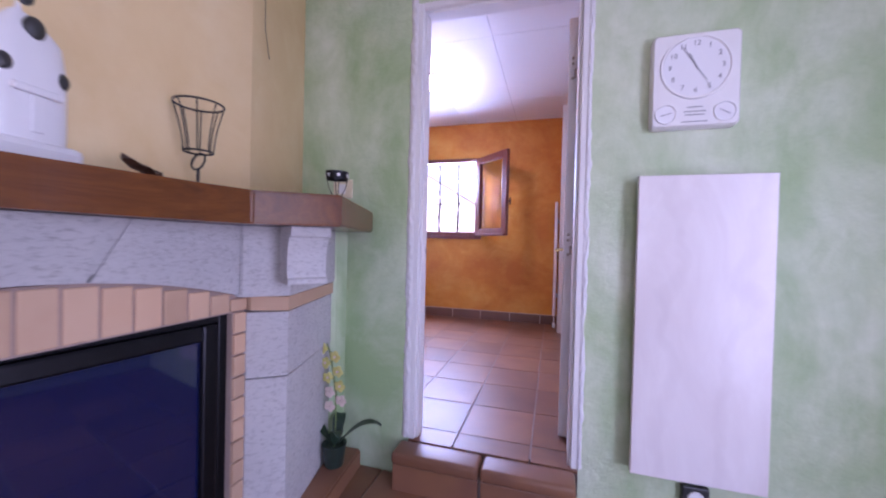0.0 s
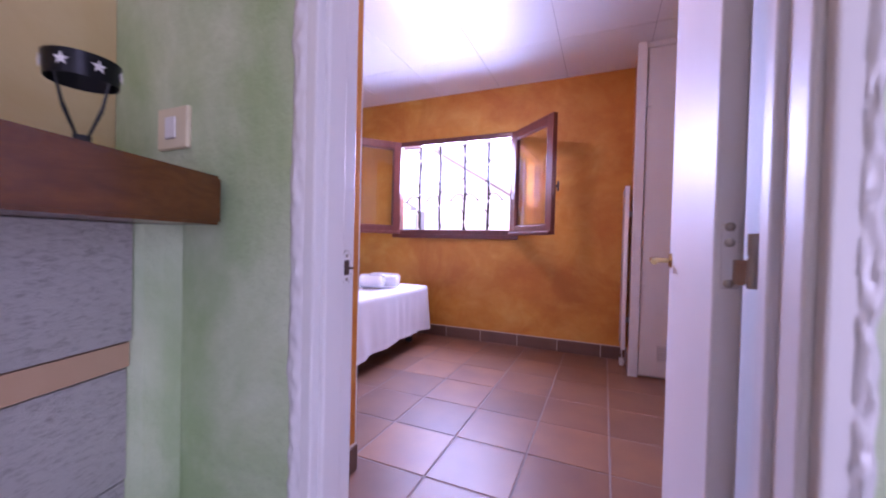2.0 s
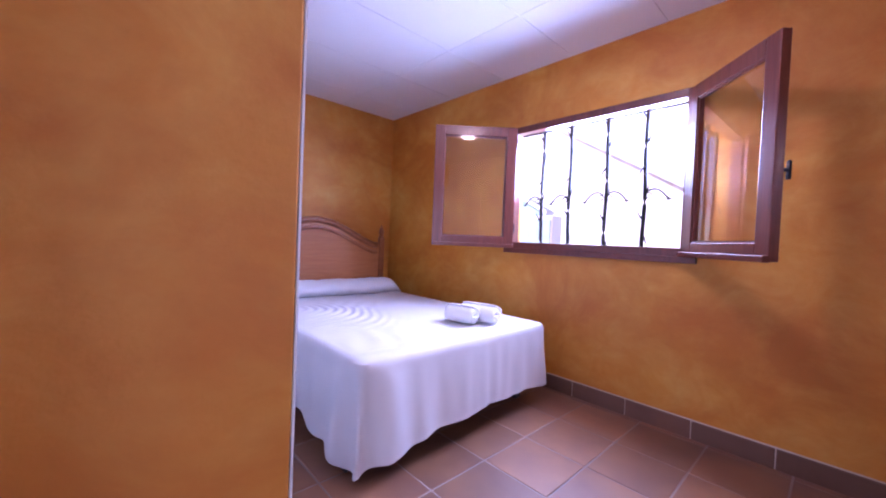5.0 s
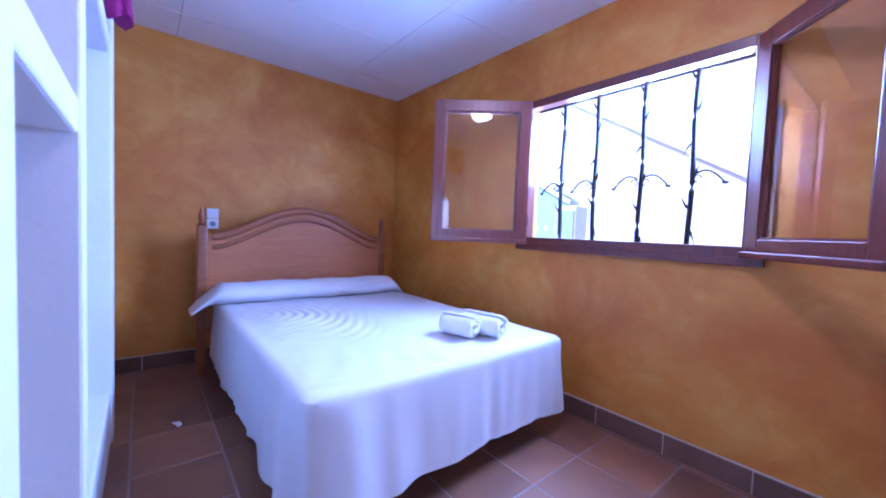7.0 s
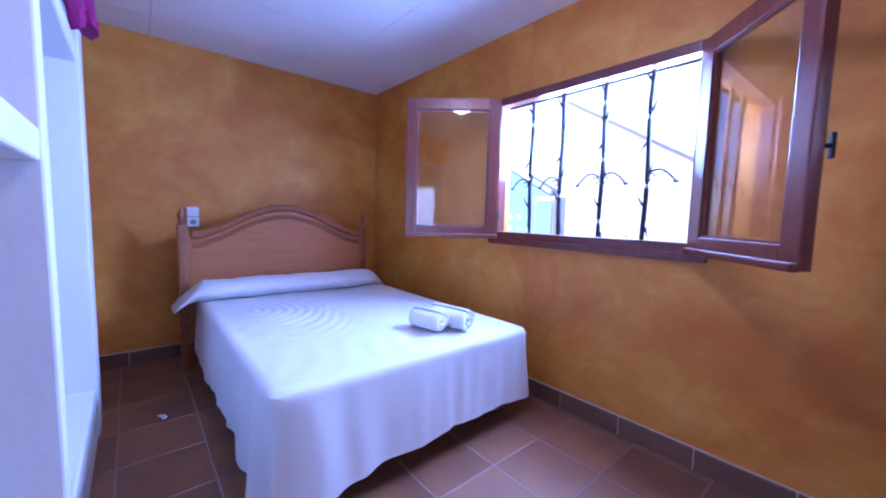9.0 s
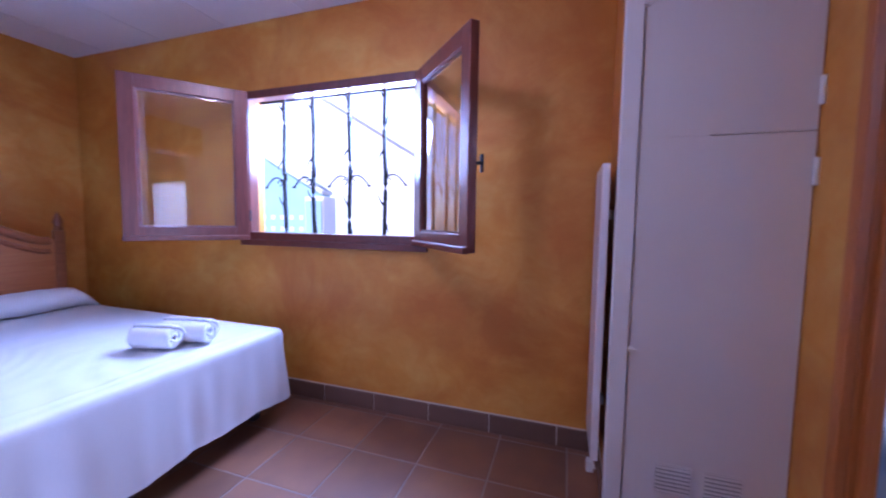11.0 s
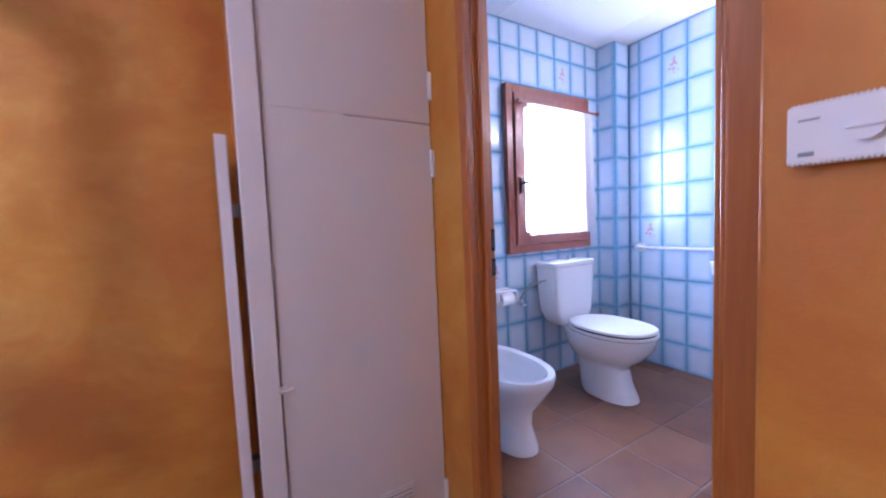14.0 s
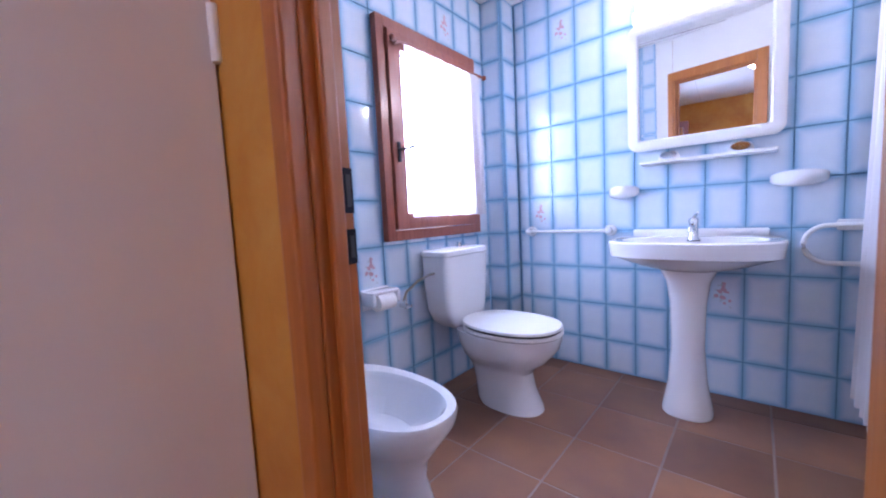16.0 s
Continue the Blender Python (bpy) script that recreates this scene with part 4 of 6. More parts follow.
# ceiling lamp with a brass star frame
lamp = thing("ceiling_lamp", "lit frosted glass ceiling lamp in a brass frame", "ceiling lamp", (-0.785, 3.91, CEIL))
lamp.scale = (0.86, 0.86, 0.80)
# canopy made wide to shield the ceiling from the bowl's glow
bm = bmesh.new()
rod(bm, (0, 0, -0.03), (0, 0, 0), 0.128, 0.105, 32)
part("canopy", bm, BRASS, lamp, smooth=True)
bm = bmesh.new()
lofted(bm, [oval(0, 0, z, r, r, 24) for z, r in ((-0.03, 0.125), (-0.055, 0.13), (-0.085, 0.11), (-0.11, 0.075), (-0.125, 0.03))])
part("shade", bm, LIT_GLASS, lamp, "glowing frosted glass bowl", True)
bm = bmesh.new()
rod(bm, (0, 0, -0.175), (0, 0, -0.12), 0.006, 0.012)
ball(bm, (0, 0, -0.178), 0.011)
part("finial", bm, BRASS, lamp, smooth=True)
for k in range(5):
    a = 2 * math.pi * k / 5 + 0.3
    c, s = math.cos(a), math.sin(a)
    bm = bmesh.new()
    tube(bm, [(0.06 * c, 0.06 * s, -0.015), (0.13 * c, 0.13 * s, -0.035), (0.155 * c, 0.155 * s, -0.05), (0.175 * c, 0.175 * s, -0.035), (0.185 * c, 0.185 * s, -0.015)], 0.006, 8)
    ball(bm, (0.186 * c, 0.186 * s, -0.012), 0.012, seg=10)
    part("arm", bm, BRASS, lamp, smooth=True)

# scrap of paper on the floor
bm = bmesh.new()
lofted(bm, [[(-2.62, 3.30, 0.001), (-2.585, 3.315, 0.003), (-2.55, 3.325, 0.001), (-2.56, 3.345, 0.004), (-2.60, 3.335, 0.006)], [(-2.62, 3.30, 0.003), (-2.585, 3.315, 0.006), (-2.55, 3.325, 0.004), (-2.56, 3.345, 0.007), (-2.60, 3.335, 0.009)]])
solid("paper_scrap", bm, PLASTIC, "small crumpled white paper scrap on the tiled floor", "paper")

# ---- bathroom things ----
wc = thing("toilet", "white porcelain toilet with a closed lid and cistern", "toilet", (2.375, 5.59, 0))
wc.scale = (1.07, 1.04, 1.03)
bm = bmesh.new()
rows = ((0.0, -0.595, -0.25, 0.106), (0.025, -0.59, -0.23, 0.103), (0.11, -0.555, -0.22, 0.090), (0.19, -0.54, -0.20, 0.086), (0.225, -0.565, -0.18, 0.104), (0.265, -0.625, -0.16, 0.145), (0.33, -0.675, -0.14, 0.175), (0.385, -0.69, -0.13, 0.183), (0.40, -0.692, -0.125, 0.183))
lofted(bm, [oval(0, (y0 + y1) / 2, z, w, (y1 - y0) / 2, 36, 2.35) for z, y0, y1, w in rows])
part("bowl", bm, PORCELAIN, wc, smooth=True)
# dark rings fill the gaps under seat and lid, drawing their shade
for z0, z1, rx, ry in ((0.3995, 0.4025, 0.1835, 0.2565), (0.4205, 0.4305, 0.1795, 0.2530)):
    bm = bmesh.new()
    lofted(bm, [oval(0, -0.434, z, rx, ry, 40, 2.25) for z in (z0, z1)])
    part("gap_shade", bm, DARK, wc, "dark ring put in for the shade under seat and lid", True)
bm = bmesh.new()
lofted(bm, [oval(0, -0.435, z, r, q, 40, 2.25) for z, r, q in ((0.402, 0.182, 0.255), (0.405, 0.188, 0.262), (0.418, 0.188, 0.262), (0.421, 0.184, 0.258))])
part("seat", bm, PLASTIC, wc, smooth=True)
bm = bmesh.new()
lofted(bm, [oval(0, -0.433, z, r, q, 40, 2.25) for z, r, q in ((0.430, 0.178, 0.252), (0.433, 0.187, 0.261), (0.446, 0.184, 0.258), (0.453, 0.165, 0.235), (0.455, 0.10, 0.15))])
part("lid", bm, PLASTIC, wc, smooth=True)
bm = bmesh.new()
lofted(bm, [oval(0, -0.095 + o, z, w, d, 44, 8.0) for z, w, d, o in ((0.39, 0.10, 0.065, -0.01), (0.43, 0.145, 0.080, -0.005), (0.49, 0.172, 0.087, 0.0), (0.62, 0.186, 0.090, 0.0), (0.785, 0.192, 0.092, 0.0))])
part("cistern", bm, PORCELAIN, wc, smooth=True)
bm = bmesh.new()
lofted(bm, [oval(0, -0.095, z, w, d, 44, 8.0) for z, w, d in ((0.787, 0.194, 0.094), (0.791, 0.197, 0.097), (0.814, 0.196, 0.096), (0.822, 0.186, 0.088))])
part("cistern_lid", bm, PORCELAIN, wc, smooth=True)
bm = bmesh.new()
rod(bm, (0.03, -0.10, 0.823), (0.03, -0.10, 0.848), 0.016, 0.014, 18)
part("flush_button", bm, CHROME, wc, smooth=True)
bm = bmesh.new()
tube(bm, [(-0.185, -0.10, 0.70), (-0.225, -0.10, 0.70), (-0.28, -0.07, 0.675), (-0.325, -0.03, 0.62), (-0.33, -0.012, 0.575)], 0.007, 8)
part("supply_hose", bm, STEEL, wc, smooth=True)
bm = bmesh.new()
rod(bm, (-0.33, 0.012, 0.55), (-0.33, -0.04, 0.55), 0.012)
rod(bm, (-0.33, -0.025, 0.535), (-0.33, -0.025, 0.585), 0.009)
box(bm, -0.352, -0.308, -0.052, -0.04, 0.543, 0.557, 0.003)
part("valve", bm, CHROME, wc, smooth=True)
for x in (-0.045, 0.045):
    bm = bmesh.new()
    rod(bm, (x - 0.02, -0.185, 0.435), (x + 0.02, -0.185, 0.435), 0.011)
    part("hinge", bm, PLASTIC, wc, smooth=True)

bd = thing("bidet", "white porcelain bidet beside the toilet", "bidet", (1.515, 5.585, 0))
bd.scale = (1.05, 1.03, 1.05)
bm = bmesh.new()
rows = ((0.0, -0.60, -0.22, 0.100), (0.03, -0.60, -0.20, 0.098), (0.12, -0.565, -0.17, 0.086), (0.19, -0.575, -0.15, 0.098), (0.26, -0.63, -0.10, 0.150), (0.33, -0.68, -0.05, 0.180), (0.368, -0.69, -0.035, 0.186), (0.380, -0.686, -0.038, 0.182))
rings = [oval(0, (y0 + y1) / 2, z, w, (y1 - y0) / 2, 40, 2.3) for z, y0, y1, w in rows]
rings += [oval(0, -0.39, z, w, d, 40, 2.2) for z, w, d in ((0.376, 0.150, 0.265), (0.360, 0.140, 0.25), (0.30, 0.118, 0.215), (0.255, 0.07, 0.13))]
lofted(bm, rings)
part("bowl", bm, PORCELAIN, bd, smooth=True)
bm = bmesh.new()
rod(bm, (0, -0.085, 0.378), (0, -0.085, 0.45), 0.02, 0.017, 16)
tube(bm, [(0, -0.085, 0.43), (0, -0.14, 0.44), (0, -0.18, 0.425)], 0.011, 10)
part("tap", bm, CHROME, bd, smooth=True)

ph = thing("paper_holder", "white ceramic toilet paper holder with a roll", "paper holder", (1.845, 5.598, 0.62))
bm = bmesh.new()
box(bm, -0.085, 0.085, -0.012, 0, -0.03, 0.075, 0.008)
for s in (-1, 1):
    box(bm, s * 0.078 - 0.012, s * 0.078 + 0.012, -0.10, -0.008, 0.0, 0.06, 0.010)
box(bm, -0.085, 0.085, -0.095, -0.008, 0.052, 0.068, 0.006)
part("bracket", bm, PORCELAIN, ph, smooth=True)
bm = bmesh.new()
rod(bm, (-0.05, -0.072, 0.012), (0.05, -0.072, 0.012), 0.040, seg=24)
part("roll", bm, TOWEL, ph, "white paper roll", True)

# washbasin on a pedestal against the east wall
wb = thing("washbasin", "white porcelain washbasin on a tall pedestal", "washbasin", (3.083, 4.40, 0))
bm = bmesh.new()


def basin_ring(z, fx, hy, back=0.0, p=2.3):
    out = []
    for x, y, q in oval(-fx / 2 - back, 0, z, fx / 2, hy, 44, p):
        out.append((min(x, -0.001), y, q))
    return out


rings = [basin_ring(0.70, 0.30, 0.11, 0.03), basin_ring(0.735, 0.42, 0.23, 0.01), basin_ring(0.770, 0.475, 0.32, 0.0, 2.6), basin_ring(0.784, 0.492, 0.347, 0.0, 2.8), basin_ring(0.852, 0.500, 0.356, 0.0, 2.8), basin_ring(0.860, 0.494, 0.350, 0.0, 2.8)]
rings += [[(x - 0.06, y, z) for x, y, z in basin_ring(z, fx, hy)] for z, fx, hy in ((0.857, 0.38, 0.300), (0.830, 0.355, 0.280), (0.76, 0.28, 0.20), (0.735, 0.15, 0.10))]
lofted(bm, rings)
part("basin", bm, PORCELAIN, wb, smooth=True)
bm = bmesh.new()
box(bm, -0.035, -0.001, -0.30, 0.30, 0.85, 0.898, 0.010)
part("splash_rim", bm, PORCELAIN, wb, smooth=True)
bm = bmesh.new()
lofted(bm, [oval(-0.27, 0, z, rx, ry, 32, 2.4) for z, rx, ry in ((0.0, 0.115, 0.108), (0.02, 0.115, 0.108), (0.06, 0.105, 0.10), (0.16, 0.085, 0.082), (0.34, 0.072, 0.070), (0.55, 0.078, 0.076), (0.66, 0.092, 0.092), (0.715, 0.11, 0.12))])
part("pedestal", bm, PORCELAIN, wb, smooth=True)
bm = bmesh.new()
lofted(bm, [oval(-0.085, 0, z, r, r, 18) for z, r in ((0.842, 0.030), (0.848, 0.028), (0.86, 0.022), (0.925, 0.021), (0.945, 0.024), (0.955, 0.018))])
tube(bm, [(-0.095, 0, 0.895), (-0.15, 0, 0.915), (-0.20, 0, 0.905), (-0.205, 0, 0.89)], 0.013, 12)
t = part("tap", bm, CHROME, wb, "chrome mixer tap", True)
bm = bmesh.new()
tube(bm, [(-0.085, 0, 0.952), (-0.10, -0.01, 0.972), (-0.15, -0.025, 0.985)], 0.009, 8, 0.006)
part("lever", bm, CHROME, t, smooth=True)
part("overflow", boxes((-0.086, -0.064, -0.028, 0.028, 0.835, 0.848)), DARK, wb, "slotted overflow")

# mirror, shelf and light over it
mi = thing("mirror", "mirror in a rounded white frame over the washbasin", "mirror", (3.068, 4.385, 1.335))
mi.matrix_world = pose(3.060, 4.385, 1.335, 0, -2.4, 1.8)


def rounded(w, h, r, n=8):
    pts = []
    for cx, cz, a0 in ((w / 2 - r, h - r, 0), (-w / 2 + r, h - r, 90), (-w / 2 + r, r, 180), (w / 2 - r, r, 270)):
        for k in range(n + 1):
            a = radians(a0 + 90 * k / n)
            pts.append((cx + r * math.cos(a), cz + r * math.sin(a)))
    return pts


MW, MH = 0.665, 0.665
out_, in_ = rounded(MW, MH, 0.05), rounded(MW - 0.115, MH - 0.115, 0.012)
in_ = [(y, z + 0.0575) for y, z in in_]
bm = bmesh.new()
ro = [[bm.verts.new((x, y, z)) for y, z in pts] for x, pts in ((0.0, out_), (-0.020, out_), (-0.027, [(y * 0.97, 0.3325 + (z - 0.3325) * 0.97) for y, z in out_]), (-0.027, [(y * 1.03, 0.3325 + (z - 0.3325) * 1.03) for y, z in in_]), (-0.012, in_))]
for u, v in zip(ro, ro[1:]):
    for k in range(len(u)):
        bm.faces.new((u[k], u[(k + 1) % len(u)], v[(k + 1) % len(u)], v[k]))
part("frame", bm, PLASTIC, mi, "white plastic frame", True)
bm = bmesh.new()
bm.faces.new([bm.verts.new((-0.013, y, z)) for y, z in in_])
r = bmesh.ops.extrude_face_region(bm, geom=bm.faces[:])
bmesh.ops.translate(bm, verts=[v for v in r["geom"] if isinstance(v, bmesh.types.BMVert)], vec=(0.008, 0, 0))
part("glass", bm, MIRROR, mi, "silvered glass")
ml = thing("mirror_light", "white strip light above the bathroom mirror", "wall lamp", (3.083, 4.43, 2.06))
bm = bmesh.new()
box(bm, -0.05, 0, -0.265, 0.265, -0.035, 0.035, 0.010)
part("housing", bm, PLASTIC, ml)
bm = bmesh.new()
box(bm, -0.078, -0.0505, -0.24, 0.24, -0.025, 0.03, 0.012)
part("diffuser", bm, LIT_TUBE, ml, "glowing white diffuser", True)
gs = thing("glass_shelf", "white narrow shelf with two cup rings below the mirror", "shelf", (3.083, 4.365, 1.262))
bm = bmesh.new()
box(bm, -0.11, 0, -0.285, 0.285, -0.008, 0.008, 0.005)
part("board", bm, PLASTIC, gs)
for y in (-0.15, 0.15):
    bm = bmesh.new()
    lofted(bm, [oval(-0.055, y, z, r, r * 1.3, 24) for z, r in ((0.008, 0.040), (0.028, 0.038), (0.046, 0.030), (0.052, 0.018))])
    b = part("bracket", bm, PLASTIC, gs, smooth=True)
    bm = bmesh.new()
    lofted(bm, [[(-0.086 - 0.013 * k, y + (0.040 - 0.004 * k) * math.cos(a), 0.030 + (0.022 - 0.003 * k) * math.sin(a)) for a in [2 * math.pi * j / 18 for j in range(18)]] for k in range(2)])
    part("badge", bm, CHROME, b, "chrome oval cap")


def soap_dish(y, z, w, label):
    th = thing("soap_dish", label, "soap dish", (3.083, y, z))
    bm = bmesh.new()
    lofted(bm, [[(-0.002 - 0.095 * math.sin(math.pi * k / 20) ** 0.6 * s, -w / 2 + w * k / 20, zz * (0.35 + 0.65 * math.sin(math.pi * k / 20) ** 0.5)) for k in range(21)] + [(-0.001, w / 2 - w * k / 20, zz * (0.35 + 0.65 * math.sin(math.pi * k / 20) ** 0.5)) for k in range(1, 20)] for s, zz in ((0.45, -0.046), (0.80, -0.036), (0.97, -0.014), (1.0, 0.008), (0.96, 0.024), (0.88, 0.029), (0.76, 0.014))])
    part("dish", bm, PORCELAIN, th, smooth=True)


soap_dish(4.755, 1.125, 0.165, "white porcelain soap dish on the blue-edged tiles")
soap_dish(4.005, 1.13, 0.20, "wide white porcelain soap dish beside the washbasin")


def towel_bar():
    th = thing("towel_bar", "white towel bar on the tiled wall", "towel bar", (3.083, 5.09, 0.895))
    bm = bmesh.new()
    rod(bm, (-0.06, -0.26, 0), (-0.06, 0.26, 0), 0.010)
    part("bar", bm, PLASTIC, th, smooth=True)
    for y in (-0.26, 0.26):
        bm = bmesh.new()
        rod(bm, (0, y, 0), (-0.02, y, 0), 0.035, 0.033, 20)
        rod(bm, (-0.02, y, 0), (-0.062, y, 0), 0.018, 0.020, 16)
        ball(bm, (-0.062, y, 0), 0.022)
        part("bracket", bm, PORCELAIN, th, smooth=True)


towel_bar()
tr = thing("towel_ring", "white open towel ring on the tiled wall", "towel ring", (3.083, 3.83, 0.905))
bm = bmesh.new()
box(bm, -0.03, 0, -0.05, 0.05, -0.025, 0.025, 0.010)
part("plate", bm, PORCELAIN, tr, smooth=True)
bm = bmesh.new()
pts = [(-0.04, -0.03, 0.0), (-0.04, 0.06, 0.0)] + [(-0.04, 0.07 + 0.085 * math.sin(a), -0.085 + 0.085 * math.cos(a)) for a in [math.pi * k / 12 for k in range(13)]] + [(-0.04, -0.05, -0.17)]
tube(bm, pts, 0.011, 10)
part("ring", bm, PLASTIC, tr, smooth=True)

# shower curtain at the far end
sc = thing("shower_curtain", "white shower curtain hanging at the end of the bathroom", "shower curtain")
bm = bmesh.new()
vs = []
for j in range(13):
    row = []
    for i in range(121):
        u, v = i / 120, j / 12
        w = (0.018 + 0.02 * v) * math.sin(u * 60 + 1.5 * math.sin(u * 11))
        row.append(bm.verts.new((2.25 + 0.70 * u, 3.775 + 0.02 * v + w, 2.10 - v * 1.93)))
    vs.append(row)
for j in range(12):
    for i in range(120):
        bm.faces.new((vs[j][i], vs[j][i + 1], vs[j + 1][i + 1], vs[j + 1][i]))
part("cloth", bm, SHEET, sc, smooth=True)
bm = bmesh.new()
rod(bm, (1.102, 3.775, 2.11), (3.08, 3.775, 2.11), 0.011)
part("rod", bm, PLASTIC, sc)

# ---- living room things ----
fp = thing("fireplace", "white stone fireplace with a brick surround and a black stove door", "fireplace", (0, 0, LIVING))
F = -0.70
MZ0, MZ1 = 0.965 - LIVING, 1.063 - LIVING
# stone block parts of the front
bm = bmesh.new()
prism(bm, [(-1.55, 1.72), (F, 1.72), (-0.600, 1.80), (-0.717, 2.238), (-1.55, 2.238)], 0.0, 0.62)
part("pier", bm, STONE, fp, "hewn white stone pier")
bm = bmesh.new()
prism(bm, [(-1.55, 1.72), (F, 1.72), (-0.597, 1.797), (-0.714, 2.2385), (-1.55, 2.2385)], 0.626, 0.850)
part("pier_block", bm, STONE, fp)
bm = bmesh.new()
prism(bm, [(-1.55, 1.735), (F + 0.002, 1.735), (-0.585, 1.785), (-0.706, 2.239), (-1.55, 2.239)], 0.856, 0.905)
part("brick_band", bm, BRICK, fp, "ochre brick band")
bm = bmesh.new()
prism(bm, [(-1.55, 1.68), (F + 0.02, 1.68), (-0.575, 1.775), (-0.700, 2.2395), (-1.55, 2.2395)], 0.910, MZ0 - 0.002)
part("capital", bm, STONE, fp, "white stone capital")
# green plaster drawn round behind the stone pier
bm = bmesh.new()
prism(bm, [(-1.55, 2.241), (-0.722, 2.241), (-0.704, 2.262), (-0.694, 2.295), (-0.688, 2.329), (-1.55, 2.329)], 0.0, MZ0 - 0.001)
part("plaster_return", bm, GREEN, fp, "pale green plaster fillet behind the stone")
# carved bracket under the mantel's end
bm = bmesh.new()
prof = [(-0.07, 0.045), (0.126, 0.045), (0.130, 0.050), (0.130, 0.062), (0.118, 0.068), (0.113, 0.095), (0.114, 0.130), (0.121, 0.165), (0.132, 0.188), (0.132, 0.198), (0.158, 0.201), (0.158, MZ0 - 0.914), (-0.07, MZ0 - 0.914)]
d = Vector((0.8, -0.6, 0))
n_ = Vector((-d.y, d.x, 0))
base = Vector((-0.616, 1.767, 0.912))
lofted(bm, [[tuple(base + n_ * s + d * a + Vector((0, 0, b))) for a, b in prof] for s in (0.0, 0.125)])
part("bracket", bm, STONE, fp, "carved stone bracket")
# lintel: two arched stones with a slanting joint
for y0, y1, l0, l1 in ((1.270, 1.675, 0.03, 0.0), (0.55, 1.260, 0.0, 0.035)):
    bm = bmesh.new()
    ring_f, k = [], 14
    lower = [(y0 + (y1 - y0) * i / k) for i in range(k + 1)]
    arch = [0.915 + 0.085 * (1 - ((y - 1.12) / 0.56) ** 2) if abs(y - 1.12) < 0.56 else 0.915 for y in lower]
    top = [(y1 + (0.085 if y1 < 1.3 else 0), MZ0 - 0.002), (y0 + (0.085 if y0 > 1.2 else 0), MZ0 - 0.002)]
    poly = list(zip(lower, arch)) + top
    lofted(bm, [[(F - 0.12, y, z) for y, z in poly], [(F + 0.01, y, z) for y, z in poly]])
    part("lintel_stone", bm, STONE, fp, "large hewn lintel stone")
bm = bmesh.new()
lofted(bm, [[(x, y, z) for y, z in ((1.225, 1.012), (1.315, 1.012), (1.38, MZ0 - 0.003), (1.30, MZ0 - 0.003))] for x in (F - 0.10, F + 0.004)])
part("lintel_joint", bm, STONE, fp, "pale mortar joint")
# arch bricks on end
for i in range(15):
    y = 0.66 + 0.0715 * i
    zt = 0.912 + 0.085 * (1 - ((y + 0.033 - 1.12) / 0.56) ** 2)
    bm = bmesh.new()
    box(bm, F - 0.06, F - 0.006, y, y + 0.0655, 0.862, max(0.88, zt) - 0.006, 0.004)
    part("brick", bm, BRICK, fp)
part("mortar", boxes((F - 0.08, F - 0.012, 0.55, 1.715, 0.858, 0.995), (F - 0.08, F - 0.012, 1.67, 1.719, 0.0, 0.86)), MORTAR, fp)
for i in range(12):
    bm = bmesh.new()
    box(bm, F - 0.06, F - 0.001, 1.672, 1.7185, 0.003 + 0.0715 * i, 0.069 + 0.0715 * i, 0.004)
    part("brick", bm, BRICK, fp)
# stove door
bm = bmesh.new()
framed(bm, 1.13, 0.86, 0.03, 0.05)
DOOR = Matrix.Translation((F - 0.03, 1.67, 0)) @ Matrix.Rotation(radians(-8), 4, "Z") @ Matrix.Translation((0.03 - F, -1.67, 0))
bmesh.ops.transform(bm, matrix=DOOR @ pose(F - 0.03, 0.54, 0, 0, 0, 90), verts=bm.verts)
part("stove_frame", bm, BLACK_METAL, fp, "black metal stove frame")
bm = bmesh.new()
framed(bm, 1.06, 0.82, 0.050, 0.035, 0.008)
bmesh.ops.transform(bm, matrix=DOOR @ pose(F - 0.02, 0.575, 0.01, 0, 0, 90), verts=bm.verts)
dr = part("stove_door", bm, BLACK_METAL, fp, "black metal stove door")
bm = boxes((F - 0.045, F - 0.038, 0.62, 1.59, 0.055, 0.785))
bmesh.ops.transform(bm, matrix=DOOR, verts=bm.verts)
part("stove_glass", bm, STOVE_GLASS, dr, "dark reflecting stove glass")
bm = bmesh.new()
tube(bm, [(F - 0.02, 1.02, 0.44), (F + 0.03, 1.02, 0.44), (F + 0.04, 1.06, 0.45), (F + 0.035, 1.14, 0.47)], 0.008, 8)
part("handle", bm, BLACK_METAL, dr, "black stove handle", True)
part("firebox", boxes((-1.5, F - 0.26, 0.56, 1.66, 0.0, 0.9)), BLACK_METAL, fp, "black firebox")
# mantel shelf
bm = bmesh.new()
prism(bm, [(-1.55, 0.2), (-0.70, 0.2), (-0.665, 0.8), (-0.63, 1.15), (-0.585, 1.45), (-0.556, 1.585), (-0.340, 1.712), (-0.546, 2.318), (-1.55, 2.318)], MZ0, MZ1)
bmesh.ops.bevel(bm, geom=[e for e in bm.edges], offset=0.006, segments=2, affect="EDGES")
part("mantel", bm, MANTEL_WOOD, fp, "polished dark red wooden mantel shelf")
# chimney breast
bm = bmesh.new()
prism(bm, [(-1.59, 0.0), (-0.80, 0.0), (-0.79, 1.0), (-0.775, 1.80), (-0.957, 2.329), (-1.59, 2.329)], MZ1 + 0.001, 2.42 - LIVING - 0.001)
part("chimney_breast", bm, YELLOW, fp, "smooth ochre plaster chimney breast")
